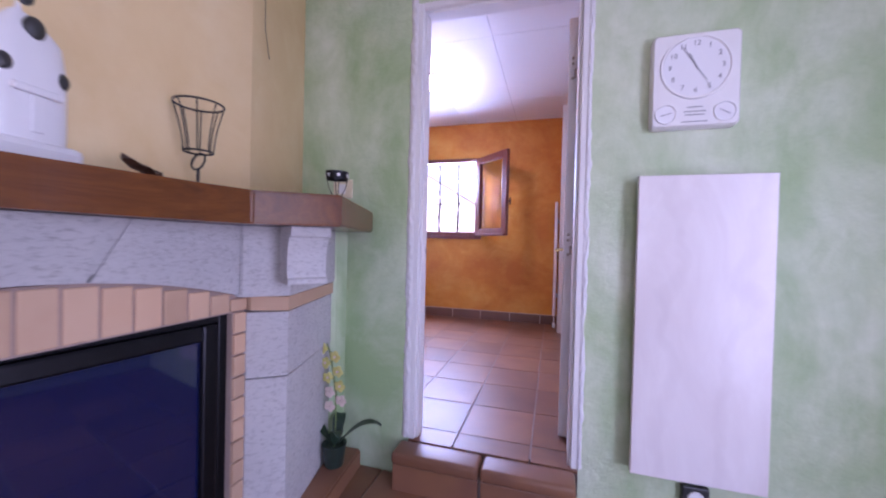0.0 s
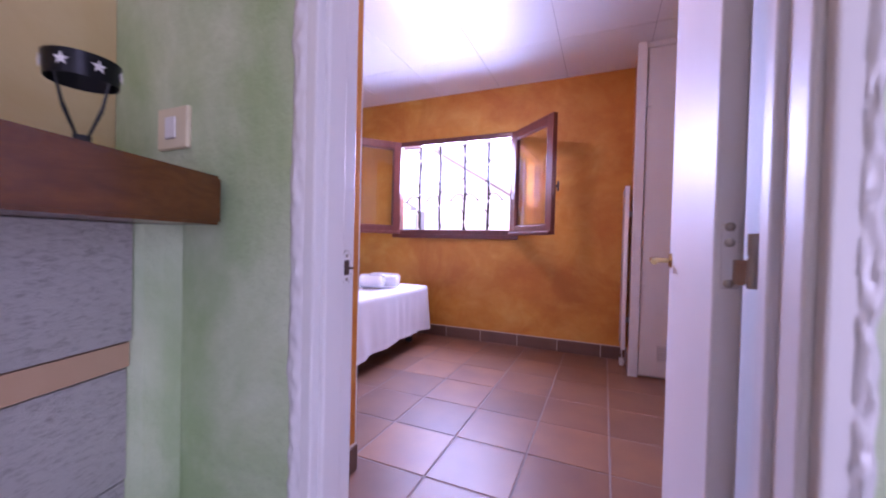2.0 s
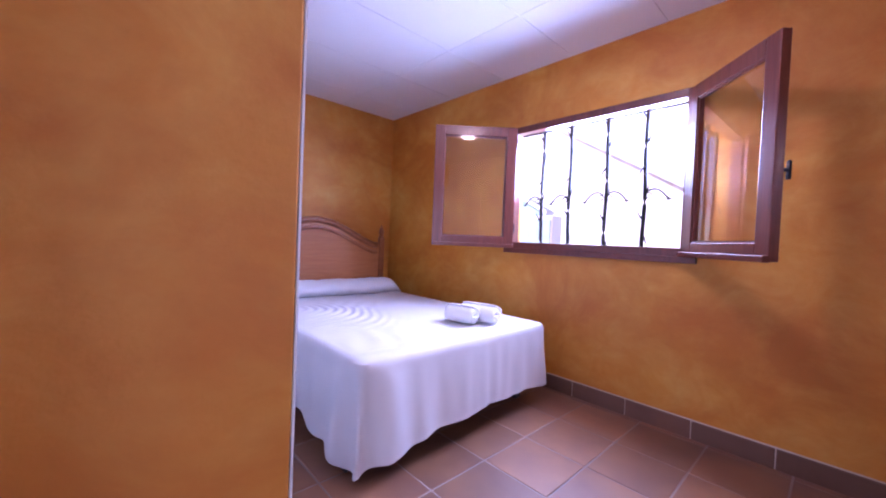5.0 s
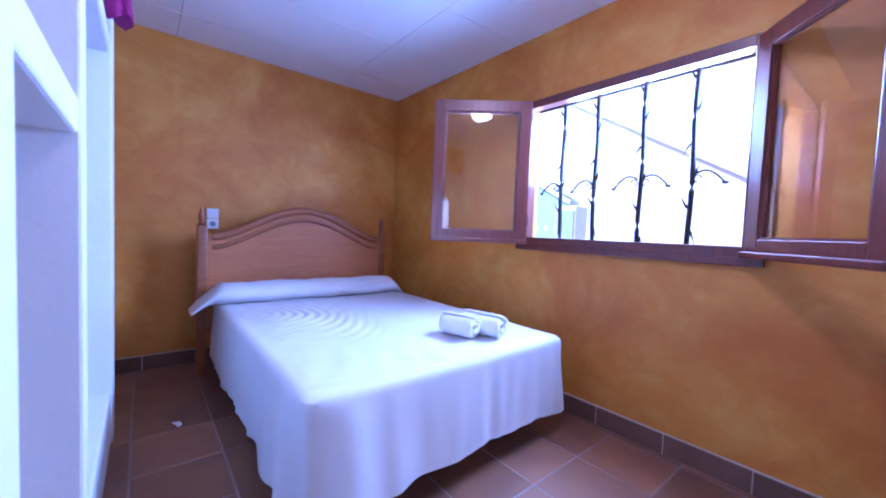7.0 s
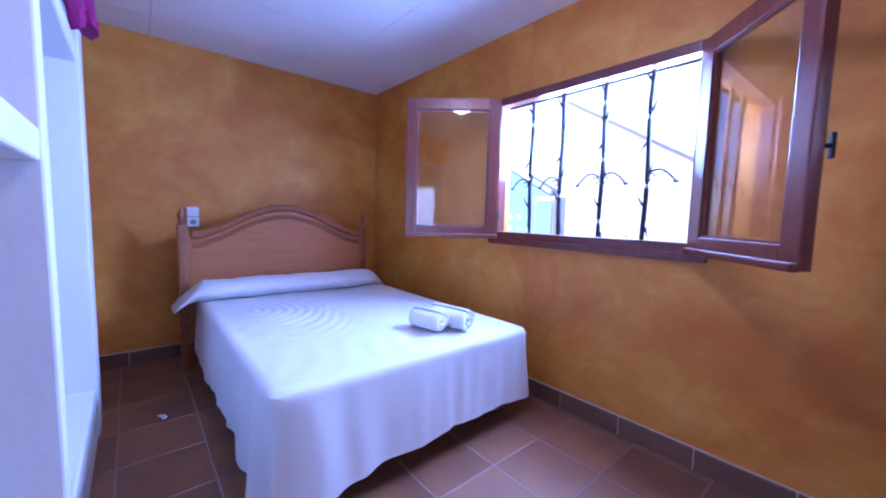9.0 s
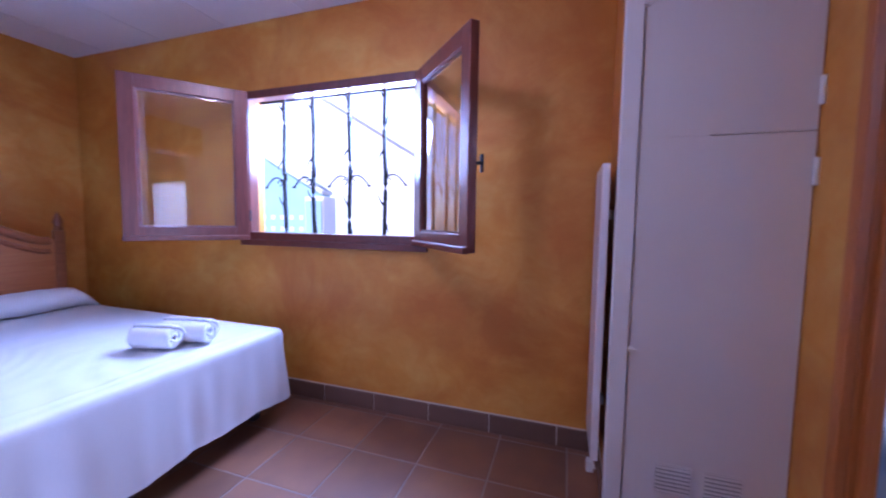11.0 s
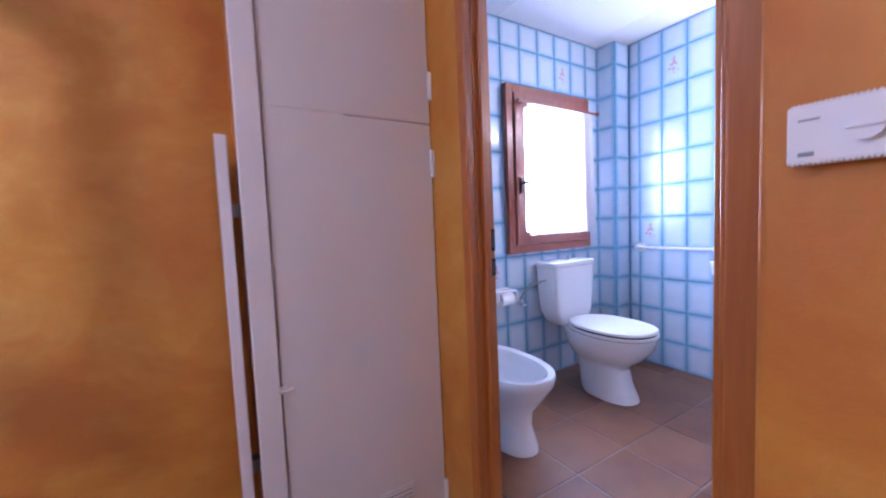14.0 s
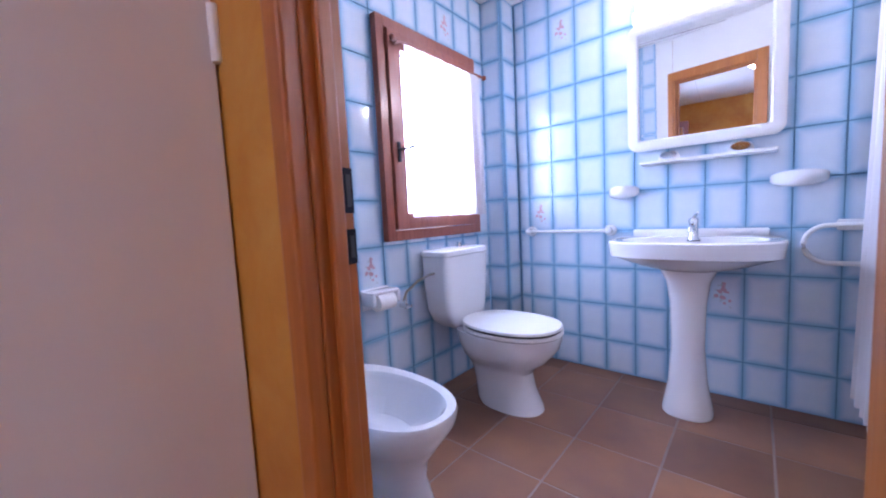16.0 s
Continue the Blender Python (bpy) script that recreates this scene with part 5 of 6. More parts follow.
# hearth ledge
bm = bmesh.new()
prism(bm, [(-0.70, 1.30), (-0.50, 1.60), (-0.585, 2.322), (-0.686, 2.322), (-0.712, 2.237), (-0.60, 1.80), (-0.70, 1.72)], 0.0, 0.09)
bmesh.ops.bevel(bm, geom=[e for e in bm.edges], offset=0.008, segments=2, affect="EDGES")
part("hearth", bm, CLAY, fp, "terracotta hearth ledge")

MT = 1.065
# wire goblet
gb = thing("candle_goblet", "dark wire candle goblet on the mantel shelf", "candle holder", (-0.715, 1.545, MT))
gb.scale = (1.1, 1.1, 1.12)
bm = bmesh.new()
tube(bm, [(0, 0, 0.008), (0, 0, 0.05)], 0.004)
tube(bm, [(0.022 * math.cos(a), 0.022 * math.sin(a) * 0.3, 0.070 + 0.022 * math.sin(a)) for a in [2 * math.pi * k / 18 for k in range(19)]], 0.0028, 6)
part("stem", bm, IRON, gb)
bm = bmesh.new()
for k in range(3):
    a = 2.1 * k
    tube(bm, [(0, 0, 0.012), (0.02 * math.cos(a), 0.02 * math.sin(a), 0.010), (0.034 * math.cos(a), 0.034 * math.sin(a), 0.004)], 0.003, 6)
part("foot", bm, IRON, gb)
for r, z in ((0.058, 0.218), (0.034, 0.095)):
    bm = bmesh.new()
    tube(bm, [(r * math.cos(a), r * math.sin(a), z) for a in [2 * math.pi * k / 28 for k in range(29)]], 0.0026, 6)
    part("ring", bm, IRON, gb)
for k in range(8):
    a = 2 * math.pi * k / 8
    bm = bmesh.new()
    tube(bm, [((0.034 + 0.024 * u ** 1.6) * math.cos(a), (0.034 + 0.024 * u ** 1.6) * math.sin(a), 0.095 + 0.123 * u) for u in [j / 6 for j in range(7)]], 0.0018, 5)
    part("wire", bm, IRON, gb)

# small star-pierced candle cup
cu = thing("candle_cup", "black pierced metal candle cup on a wire stand", "candle holder", (-0.625, 2.13, MT))
bm = bmesh.new()
lofted(bm, [oval(0, 0, z, r, r, 28) for z, r in ((0.122, 0.046), (0.158, 0.049), (0.158, 0.046), (0.122, 0.043))], close=False)
band = part("band", bm, BLACK_METAL, cu, smooth=True)
# solid white stars give the light seen through the piercings
for k in range(7):
    a = 2 * math.pi * k / 7
    bm = bmesh.new()
    pts = []
    for j in range(10):
        q = 2 * math.pi * j / 10
        rr = 0.010 if j % 2 == 0 else 0.0042
        pts.append((rr * math.sin(q), rr * math.cos(q)))
    m = Matrix.Rotation(a, 4, "Z")
    lofted(bm, [[tuple(m @ Vector((x, u, 0.140 + v))) for u, v in pts] for x in (0.0485, 0.0500)])
    part("star", bm, PLASTIC, band, "white star drawn for the light through a cut-out")
bm = bmesh.new()
for k in range(4):
    a = 2 * math.pi * k / 4 + 0.4
    tube(bm, [(0.044 * math.cos(a), 0.044 * math.sin(a), 0.124), (0.034 * math.cos(a), 0.034 * math.sin(a), 0.085), (0.010 * math.cos(a), 0.010 * math.sin(a), 0.035)], 0.002, 5)
rod(bm, (0, 0, 0.0), (0, 0, 0.036), 0.010, 0.012)
rod(bm, (0, 0, 0.0), (0, 0, 0.008), 0.024, 0.020)
part("stand", bm, IRON, cu)

# white ceramic house lantern
ch = thing("ceramic_house", "white glazed ceramic house-shaped lantern with dark openings", "ornament", (-0.815, 1.205, MT), 10)
ch.scale = (1.0, 1.0, 1.12)
bm = bmesh.new()
box(bm, -0.07, 0.07, -0.085, 0.085, 0.0, 0.045, 0.014)
part("base", bm, CERAMIC, ch)
bm = bmesh.new()
lofted(bm, [oval(0, 0, z, rx, ry, 28, 3.5) for z, rx, ry in ((0.045, 0.055, 0.075), (0.18, 0.055, 0.075), (0.24, 0.05, 0.066), (0.27, 0.035, 0.04), (0.285, 0.028, 0.03), (0.33, 0.026, 0.028))])
part("body", bm, CERAMIC, ch, smooth=True)
for y, z, r in ((0.0, 0.255, 0.020), (-0.05, 0.175, 0.016), (0.05, 0.175, 0.016), (0.0, 0.315, 0.022)):
    bm = bmesh.new()
    ball(bm, (0.046 if z < 0.3 else 0.02, y, z), r, (0.6, 1, 1.1))
    part("opening", bm, DARK, ch, "dark round opening", True)
bm = bmesh.new()
box(bm, 0.05, 0.064, -0.045, 0.045, 0.13, 0.145, 0.004)
box(bm, 0.05, 0.060, -0.012, 0.012, 0.06, 0.13, 0.003)
part("relief", bm, CERAMIC, ch, "raised door relief")

# dark leaf ornament
bm = bmesh.new()
lofted(bm, [[(-0.67 + 0.024 * math.sin(math.pi * min(1, u + 0.05)) * w, 1.315 + 0.095 * u, MT + 0.004 + 0.030 * (1 - u) ** 1.5 + 0.008 * abs(math.sin(u * 9.0)) * (1 if w > 0 else 0.2) + h) for w, h in ((-1, 0.0), (0, 0.014), (1, 0.0), (0, -0.003))] for u in [k / 10 for k in range(11)]])
solid("leaf_ornament", bm, LEAF_BROWN, "small dark carved leaf ornament on the mantel shelf", "ornament")

# loose wire on the chimney breast
bm = bmesh.new()
tube(bm, [(-0.78, 1.86, 2.05), (-0.778, 1.862, 1.85), (-0.782, 1.868, 1.72), (-0.79, 1.90, 1.62)], 0.0015, 5)
solid("hanging_wire", bm, IRON, "thin loose wire hanging on the ochre chimney breast", "wire")

# orchid in a pot on the hearth
oc = thing("orchid", "artificial yellow orchid in a small dark pot", "potted plant", (-0.635, 2.165, LIVING + 0.0905))
bm = bmesh.new()
lofted(bm, [oval(0, 0, z, r, r, 22) for z, r in ((0.0, 0.038), (0.01, 0.042), (0.085, 0.052), (0.10, 0.055), (0.10, 0.045), (0.085, 0.04))])
part("pot", bm, POT, oc, smooth=True)
bm = bmesh.new()
stem = [(0, 0, 0.08), (0.005, 0.0, 0.2), (0.0, 0.005, 0.32), (-0.015, 0.0, 0.42), (-0.03, 0.0, 0.50), (-0.05, 0.0, 0.545)]
tube(bm, stem, 0.004, 6)
part("stem", bm, STEM, oc)
rng = random.Random(7)
for a, ln in ((0.3, 0.19), (3.3, 0.13), (5.4, 0.10), (1.8, 0.08)):
    c, s = math.cos(a), math.sin(a)
    bm = bmesh.new()
    rings = []
    for k in range(9):
        u = k / 8
        w = 0.030 * math.sin(math.pi * min(0.97, u * 0.9 + 0.08)) ** 0.7
        r = 0.02 + ln * u
        z = 0.10 + 0.11 * math.sin(u * 2.0) - 0.02 * u
        rings.append([(r * c - s * w * q, r * s + c * w * q, z + h) for q, h in ((-1, 0.006), (0, -0.002), (1, 0.006), (0, 0.003))])
    lofted(bm, rings)
    part("leaf", bm, LEAF, oc, smooth=True)
for k in range(9):
    z = 0.27 + 0.032 * k
    i = min(len(stem) - 2, int((z - 0.08) / 0.1))
    x = -0.05 * max(0, (z - 0.3) / 0.25) ** 1.5
    off = 0.028 * (1 if k % 2 else -1)
    bm = bmesh.new()
    for j in range(5):
        a = 2 * math.pi * j / 5 + rng.uniform(-0.2, 0.2)
        at = Vector((x + off + 0.010, -0.012, z)) + Vector((0.016 * math.cos(a), -0.004, 0.016 * math.sin(a)))
        ball(bm, at, 0.0135, (0.9, 0.3, 0.9), 8)
    fl = part("flower", bm, PETAL if k > 2 else PETAL_PINK, oc, smooth=True)
    bm = bmesh.new()
    ball(bm, (x + off + 0.010, -0.020, z), 0.006, seg=8)
    part("lip", bm, PETAL_PINK, fl)

# wall clock
ck = thing("wall_clock", "white square wall clock with weather dials", "clock", (0.772, 2.33, 1.548))
bm = bmesh.new()
pts = [(y, z) for y, z in rounded(0.285, 0.345, 0.018)]
lofted(bm, [[(x * s, y, (z - 0.1725) * s) for x, z in pts] for y, s in ((0.0, 1.0), (-0.042, 1.0), (-0.050, 0.965))])
part("case", bm, PLASTIC, ck, smooth=True)


def dial(cx, cz, r, parent, nm, label):
    bm = bmesh.new()
    ro = [[bm.verts.new((cx + q * math.cos(a), y, cz + q * math.sin(a))) for a in [2 * math.pi * k / 40 for k in range(40)]] for q, y in ((r * 1.06, -0.0502), (r * 1.05, -0.056), (r * 0.98, -0.056), (r * 0.96, -0.0515))]
    for u, v in zip(ro, ro[1:]):
        for k in range(40):
            bm.faces.new((u[k], u[(k + 1) % 40], v[(k + 1) % 40], v[k]))
    part(nm + "_rim", bm, PLASTIC, parent, smooth=True)
    bm = bmesh.new()
    rod(bm, (cx, -0.0503, cz), (cx, -0.0517, cz), r * 0.97, seg=40)
    part(nm, bm, PORCELAIN, parent, label)


dial(0.0, 0.045, 0.112, ck, "clock_face", "white clock face")
dial(-0.095, -0.125, 0.034, ck, "small_dial", "small weather dial")
dial(0.095, -0.125, 0.034, ck, "small_dial", "small weather dial")


def text(body, size, at, parent, material, rx=90, name="numeral"):
    cu_ = bpy.data.curves.new(name, "FONT")
    cu_.body, cu_.size, cu_.extrude, cu_.align_x, cu_.align_y = body, size, 0.0004, "CENTER", "CENTER"
    tmp = bpy.data.objects.new(name, cu_)
    me = bpy.data.meshes.new_from_object(tmp)
    bpy.data.objects.remove(tmp)
    me.materials.append(material)
    ob = new(name, me)
    ob.parent = parent
    ob.matrix_basis = pose(*at, rx, 0, 0)
    return ob


for h in range(1, 13):
    a = radians(90 - 30 * h)
    text(str(h), 0.026, (0.086 * math.cos(a), -0.0525, 0.045 + 0.086 * math.sin(a)), ck, GREY_TEXT)
for ang, ln, w, nm in ((116, 0.055, 0.0045, "hour_hand"), (121, 0.085, 0.003, "minute_hand"), (-56, 0.065, 0.0015, "second_hand")):
    bm = bmesh.new()
    box(bm, -0.012, ln, -0.0545, -0.0535, -w / 2, w / 2)
    bmesh.ops.transform(bm, matrix=Matrix.Translation((0, 0, 0.045)) @ Matrix.Rotation(-radians(ang), 4, "Y"), verts=bm.verts)
    part(nm, bm, GREY_TEXT, ck)
for cx in (-0.095, 0.095):
    bm = bmesh.new()
    box(bm, -0.02, 0.018, -0.0535, -0.0525, -0.0012, 0.0012)
    bmesh.ops.transform(bm, matrix=Matrix.Translation((cx, 0, -0.125)) @ Matrix.Rotation(0.5 if cx > 0 else 2.9, 4, "Y"), verts=bm.verts)
    part("needle", bm, GREY_TEXT, ck)
bm = bmesh.new()
for z, w in ((-0.102, 0.05), (-0.118, 0.07), (-0.130, 0.06), (-0.155, 0.085)):
    box(bm, -w / 2, w / 2, -0.0508, -0.0502, z - 0.0018, z + 0.0018)
part("print", bm, GREY_TEXT, ck)

rl = radiator("radiator", 0.592, 1.030, 2.262, 2.290, 0.062, 1.195, "pale veined marble radiator slab on the green wall", 0.81, 2.31)
so = thing("wall_socket", "brown socket box under the marble slab", "socket", (0.825, 2.33, -0.015))
bm = bmesh.new()
box(bm, -0.045, 0.045, -0.03, 0, -0.045, 0.045, 0.006)
part("box", bm, DARK, so)
bm = bmesh.new()
rod(bm, (0, -0.0305, 0), (0, -0.035, 0), 0.03, 0.028, 22)
part("plug", bm, PLASTIC, so)

sw = thing("light_switch", "cream light switch on the green wall by the mantel", "switch", (-0.715, 2.33, 1.178))
bm = bmesh.new()
box(bm, -0.052, 0.052, -0.012, 0, -0.046, 0.046, 0.004)
part("plate", bm, CREAM, sw)
bm = bmesh.new()
box(bm, -0.018, 0.018, -0.017, -0.0125, -0.024, 0.024, 0.003)
part("rocker", bm, PLASTIC, sw)

# step up to the bedroom
st = thing("entrance_step", "rounded terracotta step up to the bedroom door", "step", (0, 0, LIVING))
for x0, x1 in ((-0.372, 0.016), (0.022, 0.398)):
    bm = bmesh.new()
    box(bm, x0, x1, 2.19, 2.314, 0.125, 0.182, 0.018, 4)
    part("tread_tile", bm, CLAY, st, smooth=True)
    bm = bmesh.new()
    box(bm, x0 + 0.004, x1 - 0.002, 2.206, 2.2255, 0.0, 0.123, 0.004)
    part("riser_tile", bm, CLAY, st)
part("core", boxes((-0.365, 0.392, 2.226, 2.329, 0.0, 0.1245)), GROUT, st)

# ---- outdoors ----
structure("ground", boxes((-60, 60, -60, 60, -0.9, -0.5)), SOIL, "pale terrace ground outside the windows", "ground")
nb = thing("neighbour_house", "white rendered neighbouring house with an outside stair", "house", (0, 9.0, -0.5))
bm = bmesh.new()
box(bm, -10, 3.0, 0, 0.3, 0, 6.6)
part("wall", bm, RENDER_WALL, nb)
bm = bmesh.new()
lofted(bm, [[(-10.2, -0.3, 6.55), (3.2, -0.3, 6.55), (3.2, 3.5, 7.9), (-10.2, 3.5, 7.9)], [(-10.2, -0.3, 6.7), (3.2, -0.3, 6.7), (3.2, 3.5, 8.05), (-10.2, 3.5, 8.05)]])
part("roof", bm, ROOF_CLAY, nb, "faded clay roof")
# sloping stair side with copings above and below
for nm, dz0, dz1, y0, y1, mat, lab in (("stair_wall", 0.0, 1.05, -1.5, -1.35, RENDER_WALL, "white sloping stair parapet"), ("coping", 1.05, 1.13, -1.54, -1.31, SHADE_RENDER, "grey sloping coping"), ("string_course", -0.10, 0.0, -1.53, -1.31, SHADE_RENDER, "grey sloping stair edge")):
    bm = bmesh.new()
    lofted(bm, [[(x, y, 1.72 - 0.6 * (x + 2.095) + dz) for x, dz in ((-3.4, dz0), (0.0, dz0), (0.0, dz1), (-3.4, dz1))] for y in (y0, y1)])
    part(nm, bm, mat, nb, lab)
# pierced block wall with a sloping top, and a meter box before it
gw = thing("garden_wall", "pierced-block garden wall with a sloping top, toned blue for shade", "wall", (0, 7.5, -0.5))
bm = bmesh.new()
lofted(bm, [[(x, y, z) for x, z in ((-5.6, 0.0), (-2.95, 0.0), (-2.95, 2.01), (-5.6, 3.46))] for y in (0.0, 0.18)])
part("wall", bm, BLUE_BLOCK, gw)
bm = bmesh.new()
lofted(bm, [[(x, y, z) for x, z in ((-5.6, 3.462), (-2.93, 2.002), (-2.93, 2.05), (-5.6, 3.51))] for y in (-0.03, 0.21)])
part("coping", bm, SHADE_RENDER, gw, "grey coping")
HOLE = boxes((-0.03, 0.03, -0.004, 0.0, -0.03, 0.03))
hole_mesh = mesh_of("hole", HOLE, SHADE_RENDER)
for i in range(8):
    for j in range(5):
        ob = new("hole", hole_mesh)
        ob.parent = gw
        ob.matrix_basis = pose(-4.25 + 0.16 * i, -0.001, 1.05 + 0.16 * j)
mb = thing("meter_box", "grey meter cabinet standing by the garden wall", "cabinet", (-2.60, 7.0, -0.5))
bm = bmesh.new()
box(bm, -0.13, 0.13, -0.12, 0.12, 0.0, 1.93, 0.01)
part("body", bm, SHADE_RENDER, mb)
bm = bmesh.new()
box(bm, -0.11, 0.11, -0.134, -0.1205, 1.0, 1.88, 0.004)
part("door", bm, BLUE_BLOCK, mb)

# ---- tiles: floors, skirting and bathroom walls ----


def tile_mesh(name, w, d, h, material, bevel=0.003):
    bm = bmesh.new()
    bmesh.ops.create_cube(bm, size=1.0)
    for v in bm.verts:
        v.co = Vector((v.co.x * w, v.co.y * d, v.co.z * h))
    if bevel:
        bmesh.ops.bevel(bm, geom=bm.edges[:], offset=bevel, segments=1, affect="EDGES")
    return mesh_of(name, bm, material)


def lay(name, me, parent, at, rz=0.0, scale=(1, 1, 1)):
    ob = new(name, me)
    ob.parent = parent
    ob.matrix_basis = pose(*at, 0, 0, rz) @ Matrix.Diagonal((*scale, 1))
    return ob


objs = bpy.data.objects
rng = random.Random(11)
P, G = 0.3425, 0.0075
FT = tile_mesh("floor_tile", P - G, P - G, 0.014, CLAY, 0.002)


def pave(parent, x0, x1, y0, y1, ox, oy, z=0.0):
    i0, i1 = math.floor((x0 - ox) / P), math.ceil((x1 - ox) / P)
    j0, j1 = math.floor((y0 - oy) / P), math.ceil((y1 - oy) / P)
    for i in range(i0, i1):
        for j in range(j0, j1):
            a, b = max(x0, ox + i * P), min(x1, ox + (i + 1) * P)
            c, d = max(y0, oy + j * P), min(y1, oy + (j + 1) * P)
            if b - a < 0.03 or d - c < 0.03:
                continue
            lay("tile", FT, parent, ((a + b) / 2, (c + d) / 2, z - 0.007 + rng.uniform(-0.0006, 0.0006)), 0, ((b - a - G) / (P - G), (d - c - G) / (P - G), 1))


pave(objs["floor"], -3.6, 1.0, 2.45, 5.24, 0.215, 3.135)
pave(objs["floor"], DX0, DX1, 2.316, 2.45, 0.215, 3.135)
pave(objs["floor_living"], -0.9, 1.75, 0.9, 2.326, 0.215, 2.05, LIVING + 0.010)
pave(objs["floor_bathroom"], 1.0, 3.088, 3.0, 5.608, 2.265, 4.765)

BASE = tile_mesh("skirting_tile", 0.351, 0.010, 0.103, CLAY_BASE, 0.002)
CAP = paint("pale skirting joint", (0.60, 0.50, 0.42), 0.8)


def skirt(name, a, b, rz, label, start=0.0):
    """Skirting tiles from a to b on a wall, facing the room."""
    a, b = Vector(a), Vector(b)
    L = (b - a).length
    d = (b - a) / L
    base = structure(name, boxes((0, L, -0.003, 0.0045, 0.0, 0.109)), CAP, label, "baseboard")
    base.matrix_world = pose(a.x, a.y, 0, 0, 0, math.degrees(math.atan2(d.y, d.x)))
    u = -start
    while u < L - 0.01:
        p, q = max(0, u), min(L, u + 0.357)
        if q - p > 0.02:
            lay("tile", BASE, base, ((p + q) / 2, 0.0062, 0.0525), 0, ((q - p - 0.006) / 0.351, 1, 1))
        u += 0.357


skirt("baseboard_window", (0.36, 5.236), (-3.6, 5.236), 180, "dark terracotta skirting under the window", 0.159)
skirt("baseboard_west", (-3.596, 5.22), (-3.596, 2.45), 0, "dark terracotta skirting behind the bed", 0.1)
skirt("baseboard_partition", (-0.751, 3.062), (-0.751, 2.45), 0, "dark terracotta skirting of the partition", 0.0)
skirt("baseboard_closet_side", (0.356, 4.87), (0.356, 5.22), 0, "dark terracotta skirting beside the closet", 0.0)
skirt("baseboard_bathroom_door", (0.941, 4.67), (0.941, 4.83), 0, "dark terracotta skirting beside the bathroom door", 0.0)

TW, THH = 0.168, 0.2305
GLAZE = edged_tile("blue-edged glazed tile", (0.63, 0.71, 0.785), (0.18, 0.42, 0.64), TW, THH)
WT = tile_mesh("wall_tile", TW - 0.004, 0.007, THH - 0.004, GLAZE, 0.0015)
PINKISH = paint("faded pink flower print", (0.56, 0.33, 0.38), 0.3)
SAGE = paint("faded grey-green leaf print", (0.42, 0.48, 0.50), 0.3)


def posy(parent, y):
    """A printed spray of flowers, raised a hair above the glaze."""
    r = random.Random(3)
    bm = bmesh.new()
    for k in range(13):
        cx, cz = r.gauss(0, 0.014), r.uniform(-0.06, 0.06)
        rr = r.uniform(0.006, 0.011)
        bm.faces.new([bm.verts.new((cx + rr * math.cos(a) * (1 + 0.25 * math.sin(5 * a)), y, cz + rr * math.sin(a))) for a in [2 * math.pi * j / 10 for j in range(10)]])
    me = mesh_of("flower_print", bm, PINKISH)
    bm = bmesh.new()
    for k in range(12):
        cx, cz, a = r.gauss(0, 0.016), r.uniform(-0.075, 0.07), r.uniform(0, 3.1)
        c, s = math.cos(a), math.sin(a)
        bm.faces.new([bm.verts.new((cx + u * c - v * s, y * 0.96, cz + u * s + v * c)) for u, v in ((-0.012, 0), (0, 0.003), (0.012, 0), (0, -0.003))])
    return me, mesh_of("leaf_print", bm, SAGE)


FLOWER_ME, LEAF_ME = posy(None, -0.0042)


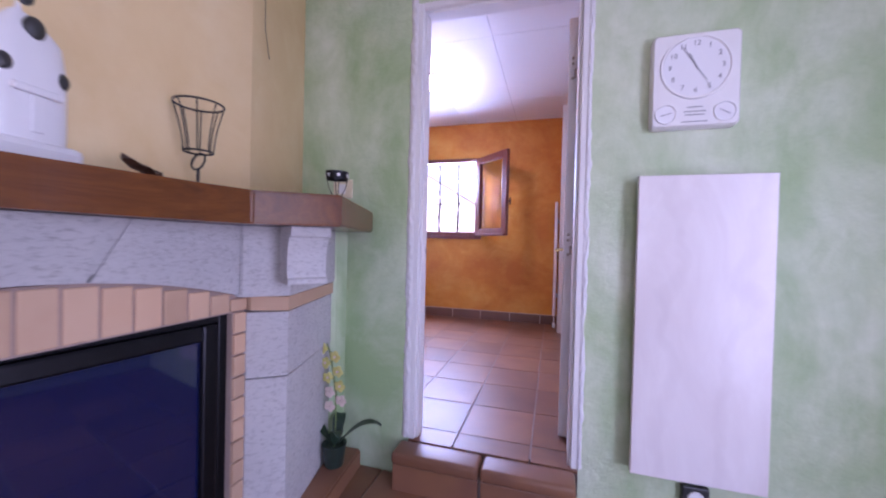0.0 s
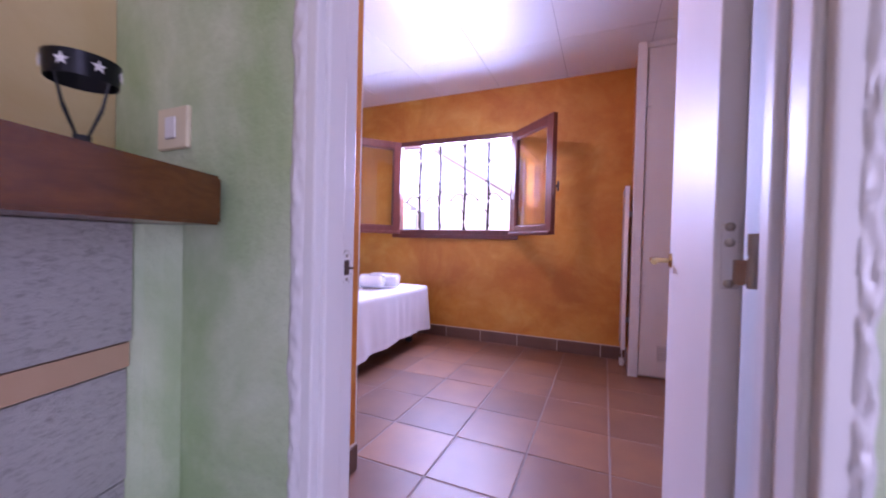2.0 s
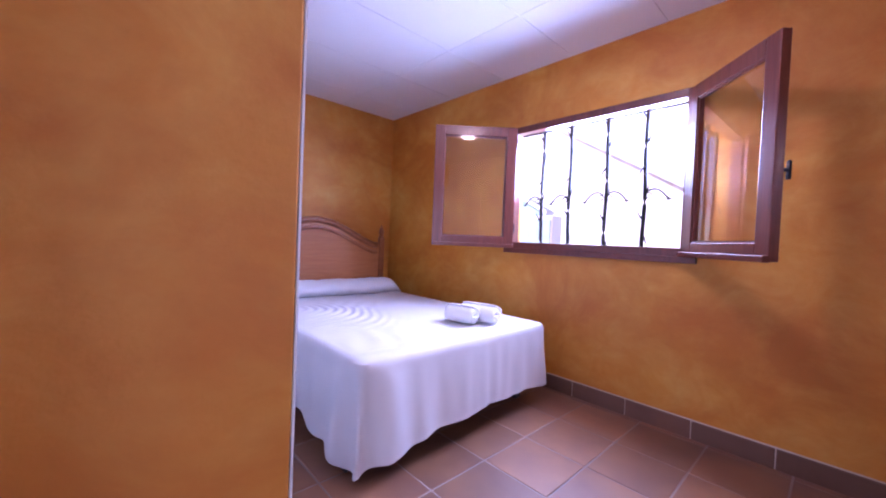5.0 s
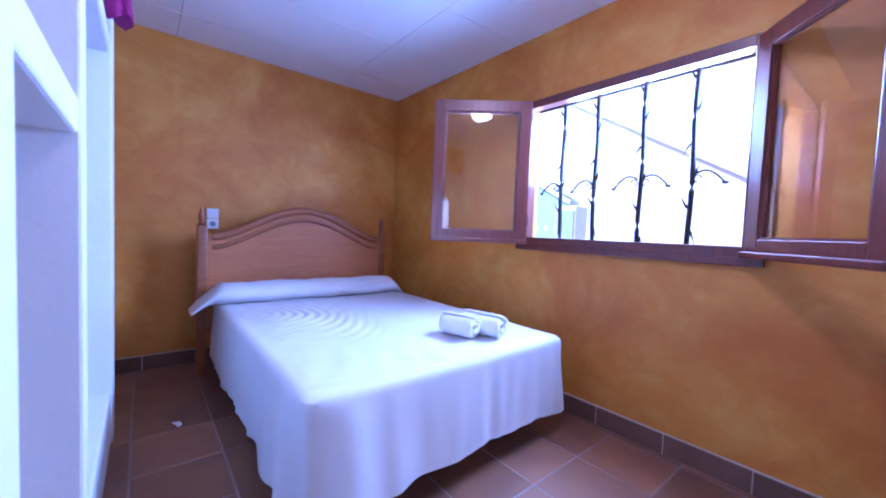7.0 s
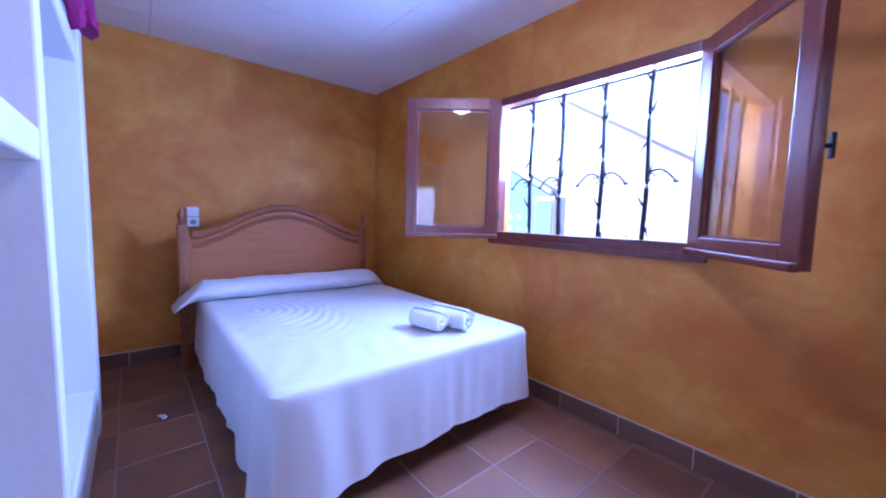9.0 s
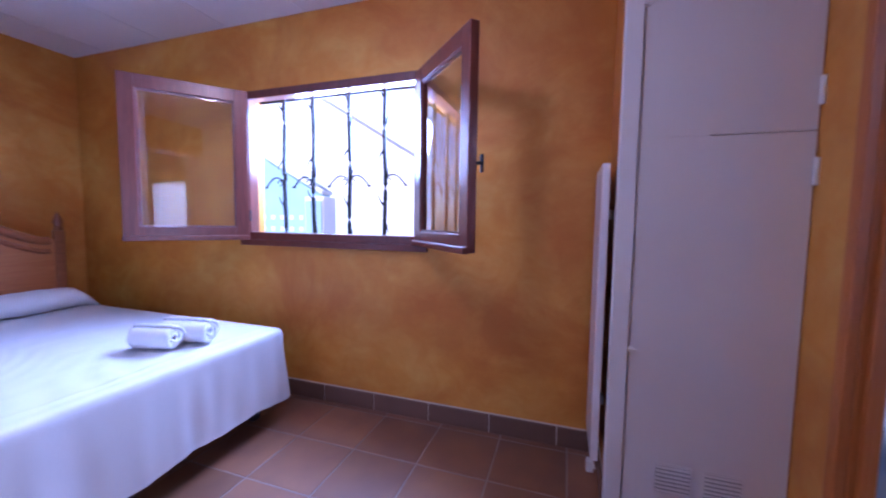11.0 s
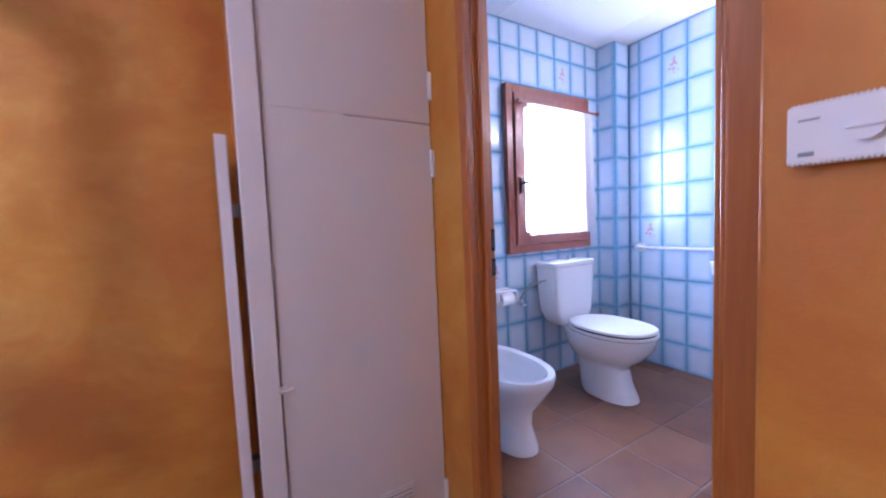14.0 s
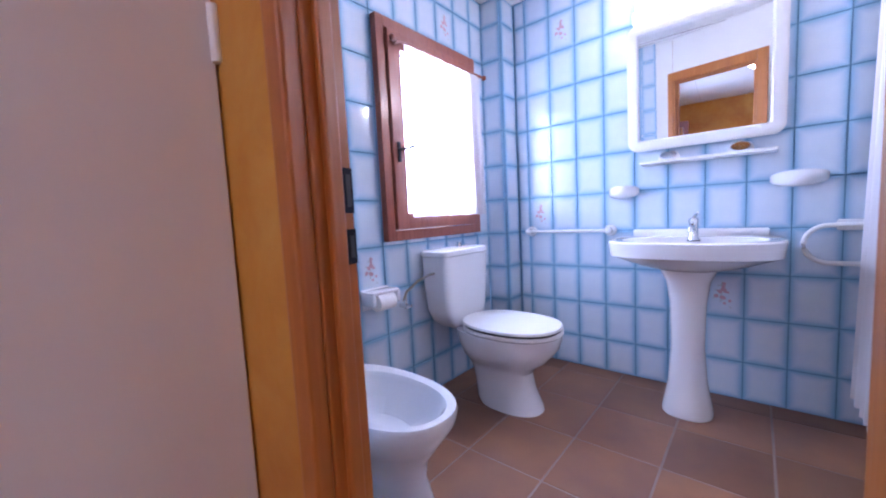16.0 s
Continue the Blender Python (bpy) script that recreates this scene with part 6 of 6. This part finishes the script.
def clad(parent, origin, ux, n0, n1, width0, width1, holes, z0, zrows, flowers, side):
    """Tiles on a wall: origin is the wall's local zero, ux the way along it, rz the facing."""
    for i in range(n0, n1):
        for k in range(zrows):
            a, b = max(width0, i * TW), min(width1, (i + 1) * TW)
            c, d = z0 + k * THH, min(2.44, z0 + (k + 1) * THH)
            c = max(0.0, c)
            if b - a < 0.015 or d - c < 0.015:
                continue
            cells = [(a, b, c, d)]
            for h0, h1, g0, g1 in holes:
                nxt = []
                for a_, b_, c_, d_ in cells:
                    if b_ <= h0 or a_ >= h1 or d_ <= g0 or c_ >= g1:
                        nxt.append((a_, b_, c_, d_))
                        continue
                    if a_ < h0:
                        nxt.append((a_, h0, c_, d_))
                    if b_ > h1:
                        nxt.append((h1, b_, c_, d_))
                    m0, m1 = max(a_, h0), min(b_, h1)
                    if c_ < g0:
                        nxt.append((m0, m1, c_, g0))
                    if d_ > g1:
                        nxt.append((m0, m1, g1, d_))
                cells = nxt
            for a_, b_, c_, d_ in cells:
                if b_ - a_ < 0.012 or d_ - c_ < 0.012:
                    continue
                s = (a_ + b_) / 2
                at = (origin[0] + ux[0] * s, origin[1] + ux[1] * s, (c_ + d_) / 2)
                t = lay("tile", WT, parent, at, side, ((b_ - a_ - 0.004) / (TW - 0.004), 1, (d_ - c_ - 0.004) / (THH - 0.004)))
                if (i, k) in flowers and len(cells) == 1 and b - a > TW * 0.9:
                    for nm, me in (("flower_print", FLOWER_ME), ("leaf_print", LEAF_ME)):
                        lay(nm, me, parent, (at[0] + (0 if side == 0 else -0.0), at[1], at[2]), side)


# window wall (faces -y), then column and washbasin wall (faces -x)
clad(objs["wall_bathroom_north"], (2.932, 5.6045), (-1, 0), 0, 12, 0.027, 1.832, [(0.192, 1.007, 0.915, 2.02)], -0.03, 11, {(2, 9), (6, 3)}, 0)
clad(objs["column_bathroom"], (2.9045, 5.604), (0, -1), 0, 1, 0.0, 0.146, [], -0.03, 11, set(), -90)
clad(objs["column_bathroom"], (3.084, 5.4545), (-1, 0), 0, 2, 0.003, 0.176, [], -0.03, 11, set(), 0)
clad(objs["wall_bathroom_east"], (3.0845, 5.368), (0, -1), -1, 15, -0.078, 2.36, [], -0.03, 11, {(1, 9), (0, 4), (6, 2)}, -90)
clad(objs["wall_bathroom_west_end"], (1.0585, 5.600), (0, -1), 0, 6, 0.0, 0.80, [], -0.03, 11, set(), 90)
